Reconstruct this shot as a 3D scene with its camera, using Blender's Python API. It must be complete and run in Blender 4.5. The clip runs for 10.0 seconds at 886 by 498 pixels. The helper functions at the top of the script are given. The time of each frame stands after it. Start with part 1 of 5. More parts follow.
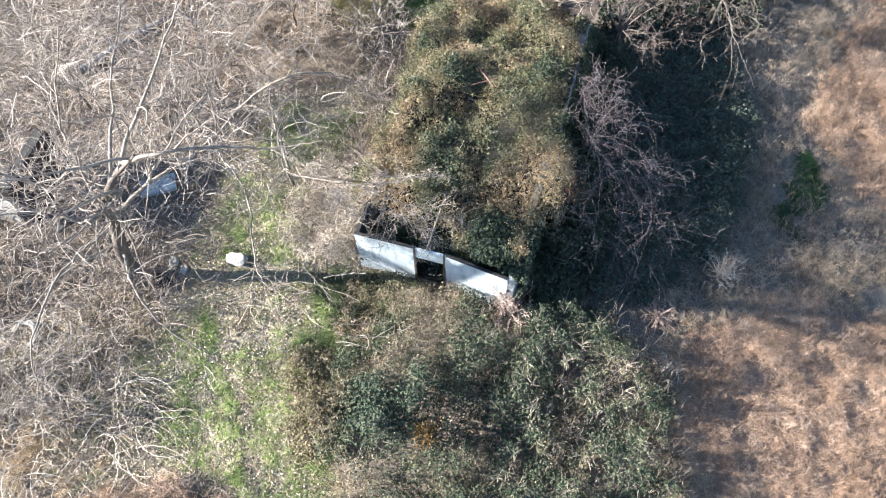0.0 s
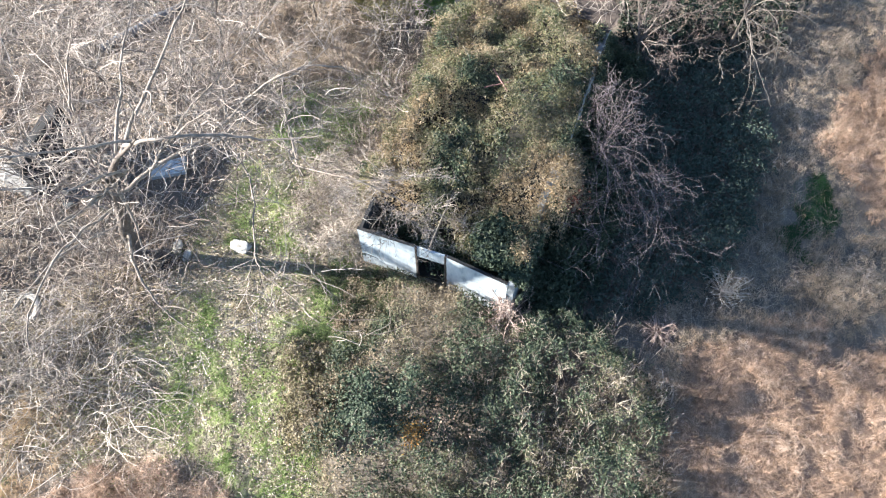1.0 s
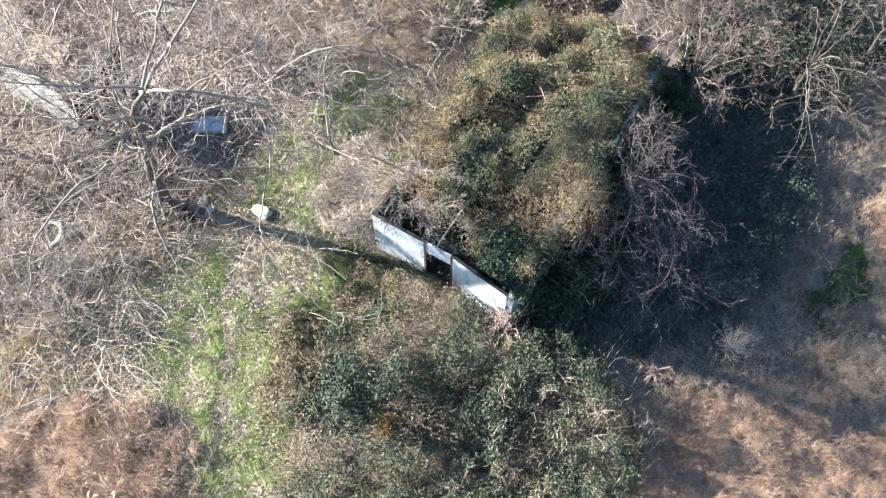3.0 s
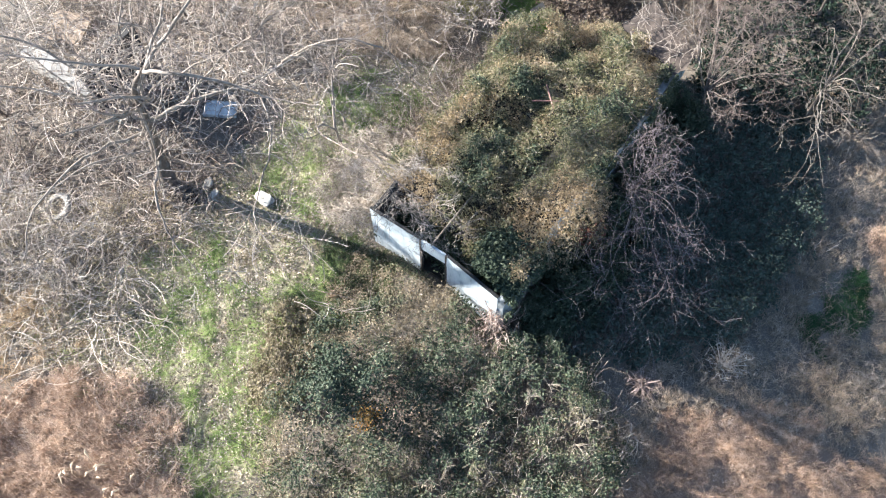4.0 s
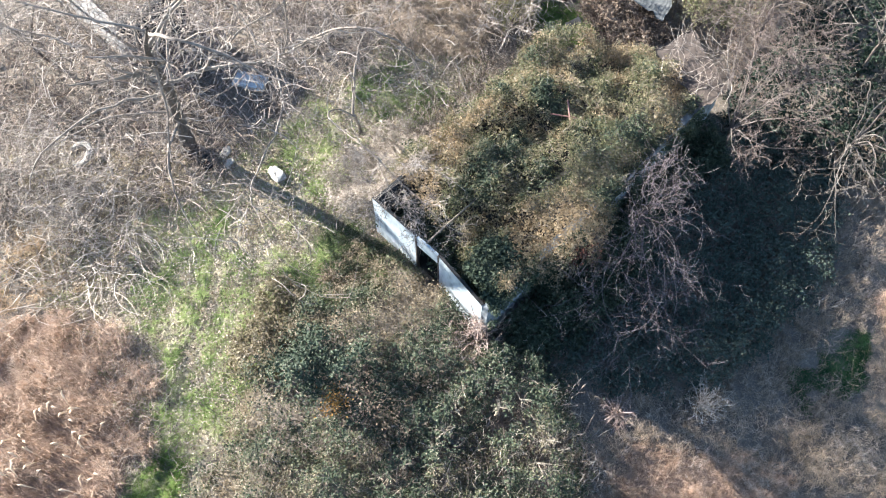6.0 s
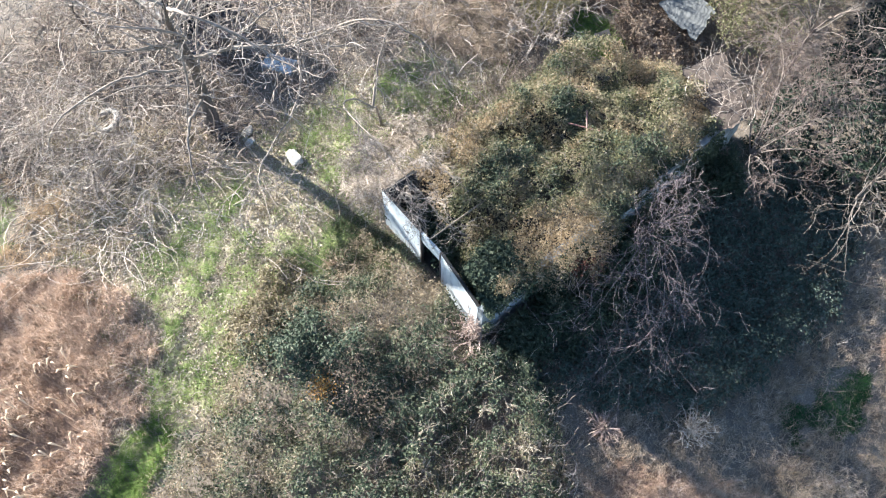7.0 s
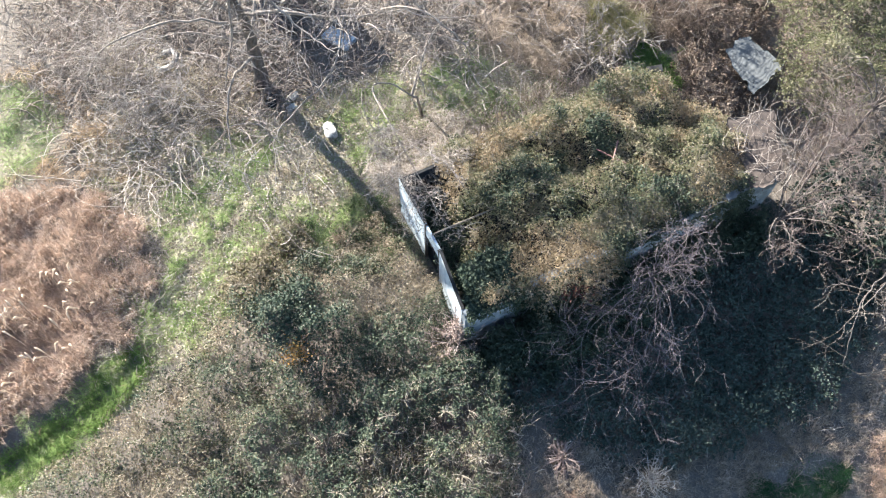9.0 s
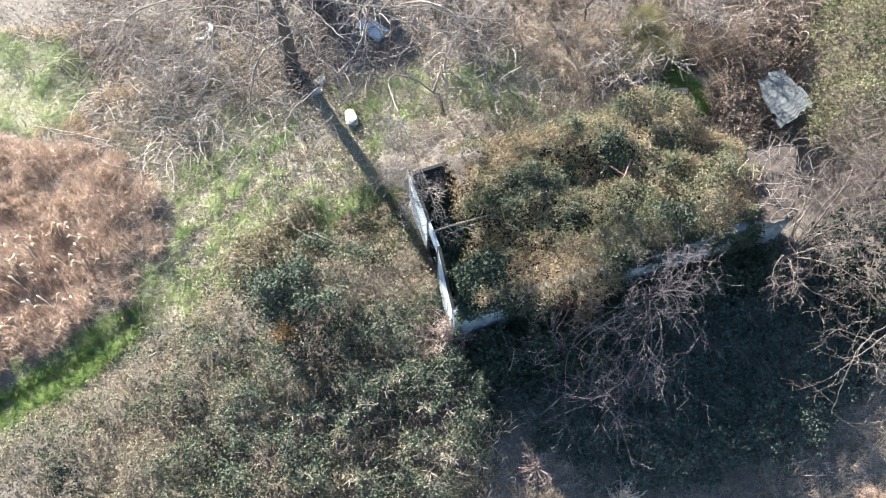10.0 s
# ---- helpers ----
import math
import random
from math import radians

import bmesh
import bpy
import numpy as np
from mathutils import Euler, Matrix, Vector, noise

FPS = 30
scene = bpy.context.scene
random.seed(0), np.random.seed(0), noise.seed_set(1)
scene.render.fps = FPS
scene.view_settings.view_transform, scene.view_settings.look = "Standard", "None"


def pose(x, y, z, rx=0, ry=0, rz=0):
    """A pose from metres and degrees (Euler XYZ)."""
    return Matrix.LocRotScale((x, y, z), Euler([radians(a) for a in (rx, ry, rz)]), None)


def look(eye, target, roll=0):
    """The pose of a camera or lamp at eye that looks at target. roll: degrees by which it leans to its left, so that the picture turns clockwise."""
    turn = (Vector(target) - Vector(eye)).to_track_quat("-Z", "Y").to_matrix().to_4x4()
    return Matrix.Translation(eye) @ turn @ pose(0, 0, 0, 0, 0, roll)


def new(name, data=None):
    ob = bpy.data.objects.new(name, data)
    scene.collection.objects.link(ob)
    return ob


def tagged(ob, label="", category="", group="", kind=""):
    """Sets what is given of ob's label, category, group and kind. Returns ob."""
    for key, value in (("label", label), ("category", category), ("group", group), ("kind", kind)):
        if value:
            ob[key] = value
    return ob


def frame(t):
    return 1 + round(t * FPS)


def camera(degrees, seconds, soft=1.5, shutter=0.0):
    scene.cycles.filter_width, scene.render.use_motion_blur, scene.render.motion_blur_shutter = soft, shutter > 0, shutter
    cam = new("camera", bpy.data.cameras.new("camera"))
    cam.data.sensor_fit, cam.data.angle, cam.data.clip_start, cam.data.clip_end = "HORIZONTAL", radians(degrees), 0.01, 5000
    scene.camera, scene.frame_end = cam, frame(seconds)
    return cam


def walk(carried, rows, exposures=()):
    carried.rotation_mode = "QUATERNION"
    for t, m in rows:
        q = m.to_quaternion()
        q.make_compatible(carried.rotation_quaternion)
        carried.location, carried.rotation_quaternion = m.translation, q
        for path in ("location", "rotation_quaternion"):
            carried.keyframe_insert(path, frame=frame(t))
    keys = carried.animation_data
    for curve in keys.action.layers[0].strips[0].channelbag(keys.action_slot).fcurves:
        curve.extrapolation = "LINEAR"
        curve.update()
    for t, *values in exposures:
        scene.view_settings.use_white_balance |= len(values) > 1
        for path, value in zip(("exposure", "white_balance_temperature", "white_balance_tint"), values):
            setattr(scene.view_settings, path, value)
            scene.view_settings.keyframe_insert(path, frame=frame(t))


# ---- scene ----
cam = camera(56.1, 10.0, 1.15)
PATH = [
    (0, (4.071, -10.126, 24.629), (3.814, -9.298, 22.827), -1.8),
    (0.5, (4.215, -10.028, 24.625), (3.944, -9.207, 22.821), -1.3),
    (1, (4.478, -9.868, 24.628), (4.183, -9.059, 22.823), -0.7),
    (1.5, (4.834, -9.702, 24.62), (4.505, -8.906, 22.815), -0.2),
    (2, (5.224, -9.475, 24.612), (4.855, -8.699, 22.806), 0.0),
    (2.5, (5.642, -9.286, 24.598), (5.235, -8.529, 22.792), 0.0),
    (4, (6.883, -8.642, 24.585), (6.39, -7.936, 22.78), 0.0),
    (4.5, (7.146, -8.271, 24.627), (6.638, -7.591, 22.817), 0.2),
    (5, (7.501, -8.014, 24.653), (6.967, -7.354, 22.842), 0.3),
    (5.5, (7.807, -7.784, 24.627), (7.251, -7.138, 22.818), 0.7),
    (7, (8.918, -6.783, 24.778), (8.276, -6.228, 22.967), 1.1),
    (7.5, (9.309, -6.393, 24.805), (8.638, -5.87, 22.995), 1.3),
    (8, (9.738, -5.979, 24.776), (9.036, -5.491, 22.968), 1.3),
    (8.5, (10.095, -5.476, 24.797), (9.367, -5.028, 22.988), 1.6),
    (9, (10.4, -4.956, 24.833), (9.649, -4.551, 23.024), 1.9),
    (9.5, (10.747, -4.403, 24.843), (9.972, -4.044, 23.035), 2.0),
    (10, (11.055, -3.819, 24.862), (10.26, -3.505, 23.054), 2.5),
]
walk(cam, [(t, look(eye, target, roll)) for t, eye, target, roll in PATH], [(0, 2.69), (4.5, 2.71), (5.5, 2.77), (10, 2.78)])

# ---- world, sun, exposure ----
SUN_AZ, SUN_EL = 195.0, 21.0      # degrees: towards the sun, from +x counter-clockwise; height over the horizon
world = bpy.data.worlds.new("world")
scene.world = world
world.use_nodes = True
sky = world.node_tree.nodes.new("ShaderNodeTexSky")
sky.sky_type = "NISHITA"
sky.sun_disc = False
sky.ozone_density = 3.0
sky.dust_density = 0.3
sky.sun_elevation = radians(SUN_EL)
sky.sun_rotation = radians(90 - SUN_AZ)
world.node_tree.links.new(sky.outputs[0], world.node_tree.nodes["Background"].inputs[0])
world.node_tree.nodes["Background"].inputs[1].default_value = 0.062
lamp = bpy.data.lights.new("sun", "SUN")
lamp.energy, lamp.angle, lamp.color = 5.0, radians(0.6), (1.0, 0.965, 0.9)
sun_dir = Vector((math.cos(radians(SUN_AZ)) * math.cos(radians(SUN_EL)), math.sin(radians(SUN_AZ)) * math.cos(radians(SUN_EL)), math.sin(radians(SUN_EL))))
sun = new("sun", lamp)
sun.matrix_world = look(sun_dir * 60, (0, 0, 0))

# ---- materials ----


def node_mat(name, rough=0.8):
    mat = bpy.data.materials.new(name)
    mat.use_nodes = True
    nt = mat.node_tree
    bsdf = nt.nodes["Principled BSDF"]
    bsdf.inputs["Roughness"].default_value = rough
    return mat, nt, bsdf


def ramp_node(nt, stops):
    r = nt.nodes.new("ShaderNodeValToRGB")
    el = r.color_ramp.elements
    while len(el) < len(stops):
        el.new(0.5)
    for e, (p, c) in zip(el, stops):
        e.position, e.color = p, (*c, 1)
    return r


def noise_node(nt, scale, detail=4.0, rough=0.6):
    tc = nt.nodes.new("ShaderNodeTexCoord")
    n = nt.nodes.new("ShaderNodeTexNoise")
    n.inputs["Scale"].default_value, n.inputs["Detail"].default_value, n.inputs["Roughness"].default_value = scale, detail, rough
    nt.links.new(tc.outputs["Object"], n.inputs["Vector"])
    return n


def island_mat(name, stops, rough=0.6, patch=0.7, patch_amount=0.35, thin=0.0, gloss=0.12):
    """Many small pieces in one mesh: each piece takes its own tint, and patches of a metre or so shift it."""
    mat, nt, bsdf = node_mat(name, rough)
    geo = nt.nodes.new("ShaderNodeNewGeometry")
    n = noise_node(nt, patch, 3.0)
    mix = nt.nodes.new("ShaderNodeMath")
    mix.operation = "MULTIPLY_ADD"
    sub = nt.nodes.new("ShaderNodeMath")
    sub.operation = "SUBTRACT"
    sub.inputs[1].default_value = 0.5
    nt.links.new(n.outputs["Fac"], sub.inputs[0])
    nt.links.new(sub.outputs[0], mix.inputs[0])
    mix.inputs[1].default_value = patch_amount * 4
    if thin:
        # leaves of one clump are alike
        own = nt.nodes.new("ShaderNodeMath")
        own.operation = "MULTIPLY_ADD"
        own.inputs[1].default_value, own.inputs[2].default_value = 0.4, -0.56
        nt.links.new(geo.outputs["Random Per Island"], own.inputs[0])
        n2 = noise_node(nt, 5.5, 3.0)
        clump = nt.nodes.new("ShaderNodeMath")
        clump.operation = "MULTIPLY_ADD"
        clump.inputs[1].default_value = 1.7
        nt.links.new(n2.outputs["Fac"], clump.inputs[0])
        nt.links.new(own.outputs[0], clump.inputs[2])
        nt.links.new(clump.outputs[0], mix.inputs[2])
    else:
        nt.links.new(geo.outputs["Random Per Island"], mix.inputs[2])
    r = ramp_node(nt, stops)
    nt.links.new(mix.outputs[0], r.inputs[0])
    nt.links.new(r.outputs[0], bsdf.inputs["Base Color"])
    bsdf.inputs["Specular IOR Level"].default_value = gloss
    if thin:
        tr = nt.nodes.new("ShaderNodeBsdfTranslucent")
        nt.links.new(r.outputs[0], tr.inputs[0])
        ms = nt.nodes.new("ShaderNodeMixShader")
        ms.inputs[0].default_value = thin
        nt.links.new(bsdf.outputs[0], ms.inputs[1])
        nt.links.new(tr.outputs[0], ms.inputs[2])
        nt.links.new(ms.outputs[0], nt.nodes["Material Output"].inputs[0])
    return mat


def rough_mat(name, stops, scale=3.0, rough=0.85, bump=0.3, bump_scale=40.0, metal=0.0, stretch=None):
    mat, nt, bsdf = node_mat(name, rough)
    bsdf.inputs["Metallic"].default_value = metal
    n = noise_node(nt, scale, 6.0, 0.65)
    if stretch:
        mp = nt.nodes.new("ShaderNodeMapping")
        mp.inputs["Scale"].default_value = stretch
        nt.links.new(n.inputs["Vector"].links[0].from_socket, mp.inputs[0])
        nt.links.new(mp.outputs[0], n.inputs["Vector"])
    r = ramp_node(nt, stops)
    nt.links.new(n.outputs["Fac"], r.inputs[0])
    nt.links.new(r.outputs[0], bsdf.inputs["Base Color"])
    b = nt.nodes.new("ShaderNodeBump")
    b.inputs["Strength"].default_value, b.inputs["Distance"].default_value = bump, 0.02
    n2 = noise_node(nt, bump_scale, 4.0)
    nt.links.new(n2.outputs["Fac"], b.inputs["Height"])
    nt.links.new(b.outputs[0], bsdf.inputs["Normal"])
    return mat


IVY = island_mat("ivy_leaf", [(0.0, (0.06, 0.068, 0.034)), (0.35, (0.135, 0.138, 0.07)), (0.65, (0.205, 0.192, 0.112)), (0.88, (0.26, 0.233, 0.15)), (1.0, (0.31, 0.275, 0.19))], 0.55, 0.6, 0.6, 0.4, 0.18)
IVY_DARK = island_mat("dark_ivy_leaf", [(0.0, (0.02, 0.032, 0.021)), (0.5, (0.048, 0.068, 0.045)), (0.85, (0.088, 0.108, 0.072)), (1.0, (0.16, 0.172, 0.122))], 0.6, 0.9, 0.4, 0.15, 0.15)
# ground ivy, its green darkened to deepen the shade beside the house
SHADE_IVY = island_mat("shade_ivy_leaf", [(0.0, (0.03, 0.048, 0.038)), (0.5, (0.05, 0.07, 0.054)), (0.85, (0.07, 0.09, 0.068)), (1.0, (0.1, 0.114, 0.088))], 0.6, 0.9, 0.4, 0.15, 0.25)
IVY_DEEP = island_mat("deep_green_leaf", [(0.0, (0.022, 0.037, 0.022)), (0.5, (0.05, 0.068, 0.04)), (0.85, (0.1, 0.115, 0.07)), (1.0, (0.2, 0.2, 0.14))], 0.6, 0.9, 0.4, 0.15, 0.25)
BRAMBLE_GREEN = island_mat("green_bramble_leaf", [(0.0, (0.042, 0.056, 0.03)), (0.35, (0.1, 0.117, 0.06)), (0.7, (0.17, 0.173, 0.098)), (1.0, (0.27, 0.255, 0.17))], 0.5, 0.7, 0.5, 0.4, 0.3)
PINK_LEAF = island_mat("withered_leaf", [(0.0, (0.12, 0.092, 0.06)), (0.4, (0.225, 0.18, 0.122)), (0.8, (0.325, 0.268, 0.19)), (1.0, (0.4, 0.345, 0.262))], 0.5, 0.9, 0.4, 0.4, 0.25)
# near-black leaves that imitate the deep shade under the rear trees
DEEP_SHADE_LEAF = island_mat("deep_shade_leaf", [(0.0, (0.007, 0.014, 0.01)), (0.6, (0.014, 0.025, 0.016)), (1.0, (0.032, 0.046, 0.03))], 0.6, 0.9, 0.4, 0.1, 0.12)
BRAMBLE = island_mat("bramble_leaf", [(0.0, (0.046, 0.05, 0.029)), (0.3, (0.11, 0.108, 0.062)), (0.6, (0.18, 0.157, 0.097)), (0.85, (0.25, 0.203, 0.135)), (1.0, (0.32, 0.268, 0.19))], 0.5, 0.55, 0.7, 0.4, 0.3)
TAN_LEAF = island_mat("dry_ivy_leaf", [(0.0, (0.115, 0.1, 0.058)), (0.5, (0.21, 0.182, 0.113)), (0.85, (0.29, 0.242, 0.16)), (1.0, (0.345, 0.29, 0.2))], 0.55, 0.9, 0.4, 0.4, 0.15)
# withered gold, made paler still to replace sunlight the ivy lacks
WITHERED_LIT = island_mat("withered_lit_leaf", [(0.0, (0.16, 0.11, 0.06)), (0.4, (0.31, 0.23, 0.14)), (0.8, (0.43, 0.335, 0.215)), (1.0, (0.5, 0.42, 0.3))], 0.55, 0.9, 0.4, 0.4, 0.15)
ORANGE_LEAF = island_mat("orange_leaf", [(0.0, (0.13, 0.07, 0.03)), (0.5, (0.27, 0.145, 0.045)), (1.0, (0.4, 0.25, 0.085))], 0.55, 2.0, 0.3, 0.3)
RUSSET = island_mat("russet_leaf", [(0.0, (0.075, 0.055, 0.041)), (0.5, (0.155, 0.115, 0.088)), (1.0, (0.27, 0.21, 0.165))], 0.75, 0.8, 0.5, 0.15)
RED_LEAF = island_mat("red_brown_leaf", [(0.0, (0.05, 0.024, 0.019)), (0.6, (0.1, 0.045, 0.034)), (1.0, (0.17, 0.085, 0.06))], 0.6, 2.0, 0.3, 0.2)
LITTER = island_mat("dead_leaf", [(0.0, (0.1, 0.077, 0.056)), (0.4, (0.25, 0.2, 0.153)), (0.75, (0.38, 0.318, 0.255)), (1.0, (0.48, 0.42, 0.352))], 0.7, 0.5, 0.3)
GREEN = island_mat("green_grass_blade", [(0.0, (0.085, 0.125, 0.042)), (0.45, (0.2, 0.262, 0.09)), (0.8, (0.32, 0.365, 0.155)), (0.93, (0.45, 0.415, 0.265)), (1.0, (0.52, 0.47, 0.35))], 0.6, 0.8, 0.6, 0.25)
# green halved in brightness so that sunlit blades pass for shaded ones
GRASS_SHADED = island_mat("shaded_green_blade", [(0.0, (0.022, 0.052, 0.02)), (0.6, (0.042, 0.095, 0.036)), (1.0, (0.075, 0.13, 0.058))], 0.6, 0.8, 0.4, 0.3)
GRASS_BANK = island_mat("bank_grass_blade", [(0.0, (0.05, 0.09, 0.02)), (0.5, (0.12, 0.19, 0.045)), (0.85, (0.2, 0.26, 0.08)), (1.0, (0.36, 0.34, 0.19))], 0.6, 0.8, 0.5, 0.3)
WEED = island_mat("weed_leaf", [(0.0, (0.035, 0.055, 0.024)), (0.6, (0.085, 0.115, 0.048)), (1.0, (0.2, 0.2, 0.1))], 0.5, 0.7, 0.35, 0.2)
DRY_RED = island_mat("red_brown_grass_blade", [(0.0, (0.2, 0.135, 0.1)), (0.5, (0.38, 0.27, 0.2)), (0.85, (0.49, 0.37, 0.29)), (1.0, (0.58, 0.49, 0.4))], 0.6, 0.5, 0.35, 0.2)
RANK = island_mat("rank_grass_blade", [(0.0, (0.1, 0.1, 0.045)), (0.5, (0.2, 0.185, 0.09)), (1.0, (0.33, 0.29, 0.17))], 0.6, 0.6, 0.5, 0.25)
DRY_TAN = island_mat("straw_grass_blade", [(0.0, (0.2, 0.13, 0.075)), (0.5, (0.36, 0.25, 0.15)), (0.85, (0.46, 0.34, 0.22)), (1.0, (0.55, 0.45, 0.32))], 0.6, 0.5, 0.35, 0.2)
STRAW_PALE = island_mat("pale_straw_blade", [(0.0, (0.18, 0.145, 0.083)), (0.5, (0.36, 0.3, 0.19)), (1.0, (0.54, 0.475, 0.35))], 0.7, 0.6, 0.5, 0.2)
DRY_ORANGE = island_mat("orange_straw_blade", [(0.0, (0.18, 0.115, 0.078)), (0.5, (0.385, 0.262, 0.186)), (0.85, (0.5, 0.36, 0.27)), (1.0, (0.59, 0.47, 0.375))], 0.6, 0.5, 0.35, 0.2)
DRY_GREY = island_mat("grey_grass_blade", [(0.0, (0.14, 0.108, 0.078)), (0.5, (0.29, 0.226, 0.168)), (1.0, (0.48, 0.39, 0.31))], 0.7, 0.5, 0.35, 0.1)
TWIG = island_mat("grey_twig_bark", [(0.0, (0.115, 0.093, 0.082)), (0.5, (0.23, 0.194, 0.17)), (1.0, (0.4, 0.355, 0.315))], 0.75, 0.4, 0.2)
TWIG_BROWN = island_mat("brown_twig_bark", [(0.0, (0.052, 0.044, 0.038)), (0.5, (0.106, 0.09, 0.079)), (1.0, (0.209, 0.183, 0.165))], 0.75, 0.4, 0.25)
BARK_BROWN = rough_mat("brown_limb_bark", [(0.3, (0.061, 0.05, 0.044)), (0.55, (0.113, 0.096, 0.083)), (0.75, (0.191, 0.165, 0.144))], 6, 0.85, 0.5, 40)
TWIG_DULL = island_mat("dull_twig_bark", [(0.0, (0.085, 0.068, 0.06)), (0.5, (0.17, 0.142, 0.125)), (1.0, (0.31, 0.272, 0.245))], 0.75, 0.4, 0.2)
TWIG_PINK = island_mat("pinkish_twig_bark", [(0.0, (0.052, 0.039, 0.035)), (0.5, (0.109, 0.084, 0.077)), (1.0, (0.217, 0.181, 0.165))], 0.75, 0.4, 0.25)
TWIG_PURPLE = island_mat("purplish_twig_bark", [(0.0, (0.06, 0.047, 0.051)), (0.5, (0.112, 0.092, 0.098)), (1.0, (0.22, 0.19, 0.193))], 0.7, 0.4, 0.2)
STEM_PURPLE = rough_mat("purplish_bark", [(0.3, (0.07, 0.054, 0.055)), (0.55, (0.13, 0.105, 0.102)), (0.75, (0.22, 0.185, 0.175))], 6, 0.85, 0.4, 40)
STEM = island_mat("bramble_stem", [(0.0, (0.1, 0.078, 0.066)), (0.5, (0.22, 0.18, 0.155)), (1.0, (0.42, 0.37, 0.32))], 0.7, 0.4, 0.2)
STEM_PALE = island_mat("pale_bramble_stem", [(0.0, (0.11, 0.085, 0.07)), (0.5, (0.24, 0.192, 0.16)), (1.0, (0.41, 0.35, 0.3))], 0.7, 0.4, 0.25)
PINK = island_mat("pinkish_stem", [(0.0, (0.17, 0.12, 0.1)), (0.5, (0.3, 0.225, 0.195)), (1.0, (0.44, 0.36, 0.32))], 0.7, 0.4, 0.2)
VINE = island_mat("dead_vine", [(0.0, (0.13, 0.105, 0.085)), (0.5, (0.25, 0.21, 0.175)), (1.0, (0.4, 0.35, 0.3))], 0.75, 0.6, 0.3)
STALK = island_mat("straw_stalk", [(0.0, (0.2, 0.165, 0.125)), (0.6, (0.33, 0.28, 0.22)), (1.0, (0.48, 0.42, 0.345))], 0.7, 0.4, 0.2)
STALK_GREY = island_mat("grey_stalk", [(0.0, (0.2, 0.172, 0.145)), (0.6, (0.37, 0.325, 0.28)), (1.0, (0.56, 0.505, 0.45))], 0.7, 0.4, 0.2)
PLUME = island_mat("pale_plume", [(0.0, (0.5, 0.38, 0.26)), (1.0, (0.75, 0.64, 0.5))], 0.8, 0.4, 0.2, 0.3)
BARK = rough_mat("tree_bark", [(0.3, (0.05, 0.038, 0.032)), (0.55, (0.1, 0.08, 0.068)), (0.75, (0.17, 0.142, 0.122))], 6, 0.9, 0.8, 30)
PALE_BARK = rough_mat("pale_limb_bark", [(0.3, (0.12, 0.096, 0.08)), (0.55, (0.22, 0.186, 0.158)), (0.75, (0.34, 0.295, 0.255))], 5, 0.85, 0.5, 40)
WHITEWASH = rough_mat("whitewashed_plaster", [(0.3, (0.2, 0.235, 0.26)), (0.43, (0.34, 0.385, 0.415)), (0.58, (0.43, 0.47, 0.49)), (0.75, (0.54, 0.555, 0.56))], 3.4, 0.75, 0.35, 18, 0.0, (1, 1, 0.3))
# whitewash of the side wall, darkened and blued to carry its shade
SHADED_WASH = rough_mat("shaded_whitewash", [(0.3, (0.085, 0.1, 0.108)), (0.5, (0.2, 0.22, 0.235)), (0.75, (0.36, 0.377, 0.39))], 2.5, 0.8, 0.3, 25)
# dark mortar of the coping; on the walls the black stands for shade
MORTAR_AND_SHADE = rough_mat("mortar_and_shade", [(0.3, (0.01, 0.01, 0.011)), (0.6, (0.025, 0.024, 0.024)), (0.8, (0.052, 0.048, 0.045))], 3, 0.95, 0.5, 25)
SHADE_EARTH = rough_mat("shade_black_earth", [(0.3, (0.008, 0.008, 0.007)), (0.55, (0.02, 0.019, 0.016)), (0.75, (0.04, 0.036, 0.03))], 5, 0.9, 0.6, 30)
CONCRETE = rough_mat("grey_concrete", [(0.3, (0.13, 0.122, 0.113)), (0.5, (0.22, 0.208, 0.193)), (0.75, (0.32, 0.305, 0.285))], 5, 0.9, 0.5, 40)
STONE = rough_mat("pale_stone", [(0.3, (0.23, 0.21, 0.175)), (0.5, (0.39, 0.365, 0.315)), (0.7, (0.56, 0.53, 0.47))], 9, 0.9, 0.8, 24)
RUST = rough_mat("rusted_sheet", [(0.3, (0.03, 0.023, 0.02)), (0.5, (0.055, 0.042, 0.035)), (0.75, (0.09, 0.07, 0.059))], 3, 0.95, 0.3, 30, 0.0)
DARK_WOOD = rough_mat("dark_weathered_wood", [(0.3, (0.03, 0.025, 0.02)), (0.7, (0.08, 0.06, 0.05))], 8, 0.85, 0.5, 40)
POLE_WOOD = rough_mat("grey_pole_wood", [(0.3, (0.1, 0.08, 0.058)), (0.7, (0.22, 0.182, 0.14))], 8, 0.85, 0.5, 40)
RED_PAINT = rough_mat("faded_red_paint", [(0.3, (0.11, 0.05, 0.042)), (0.7, (0.2, 0.115, 0.095))], 8, 0.7, 0.3, 40)
RUBBER = rough_mat("black_rubber", [(0.3, (0.006, 0.006, 0.007)), (0.7, (0.018, 0.018, 0.019))], 10, 0.9, 0.3, 40)
DUSTY_RUBBER = rough_mat("dusty_tyre_rubber", [(0.3, (0.09, 0.087, 0.08)), (0.5, (0.17, 0.163, 0.15)), (0.7, (0.26, 0.248, 0.23))], 3, 0.75, 0.3, 20)
LOG_GREY = rough_mat("blue_grey_log", [(0.3, (0.07, 0.073, 0.08)), (0.55, (0.13, 0.135, 0.15)), (0.75, (0.22, 0.225, 0.24))], 6, 0.9, 0.5, 40)
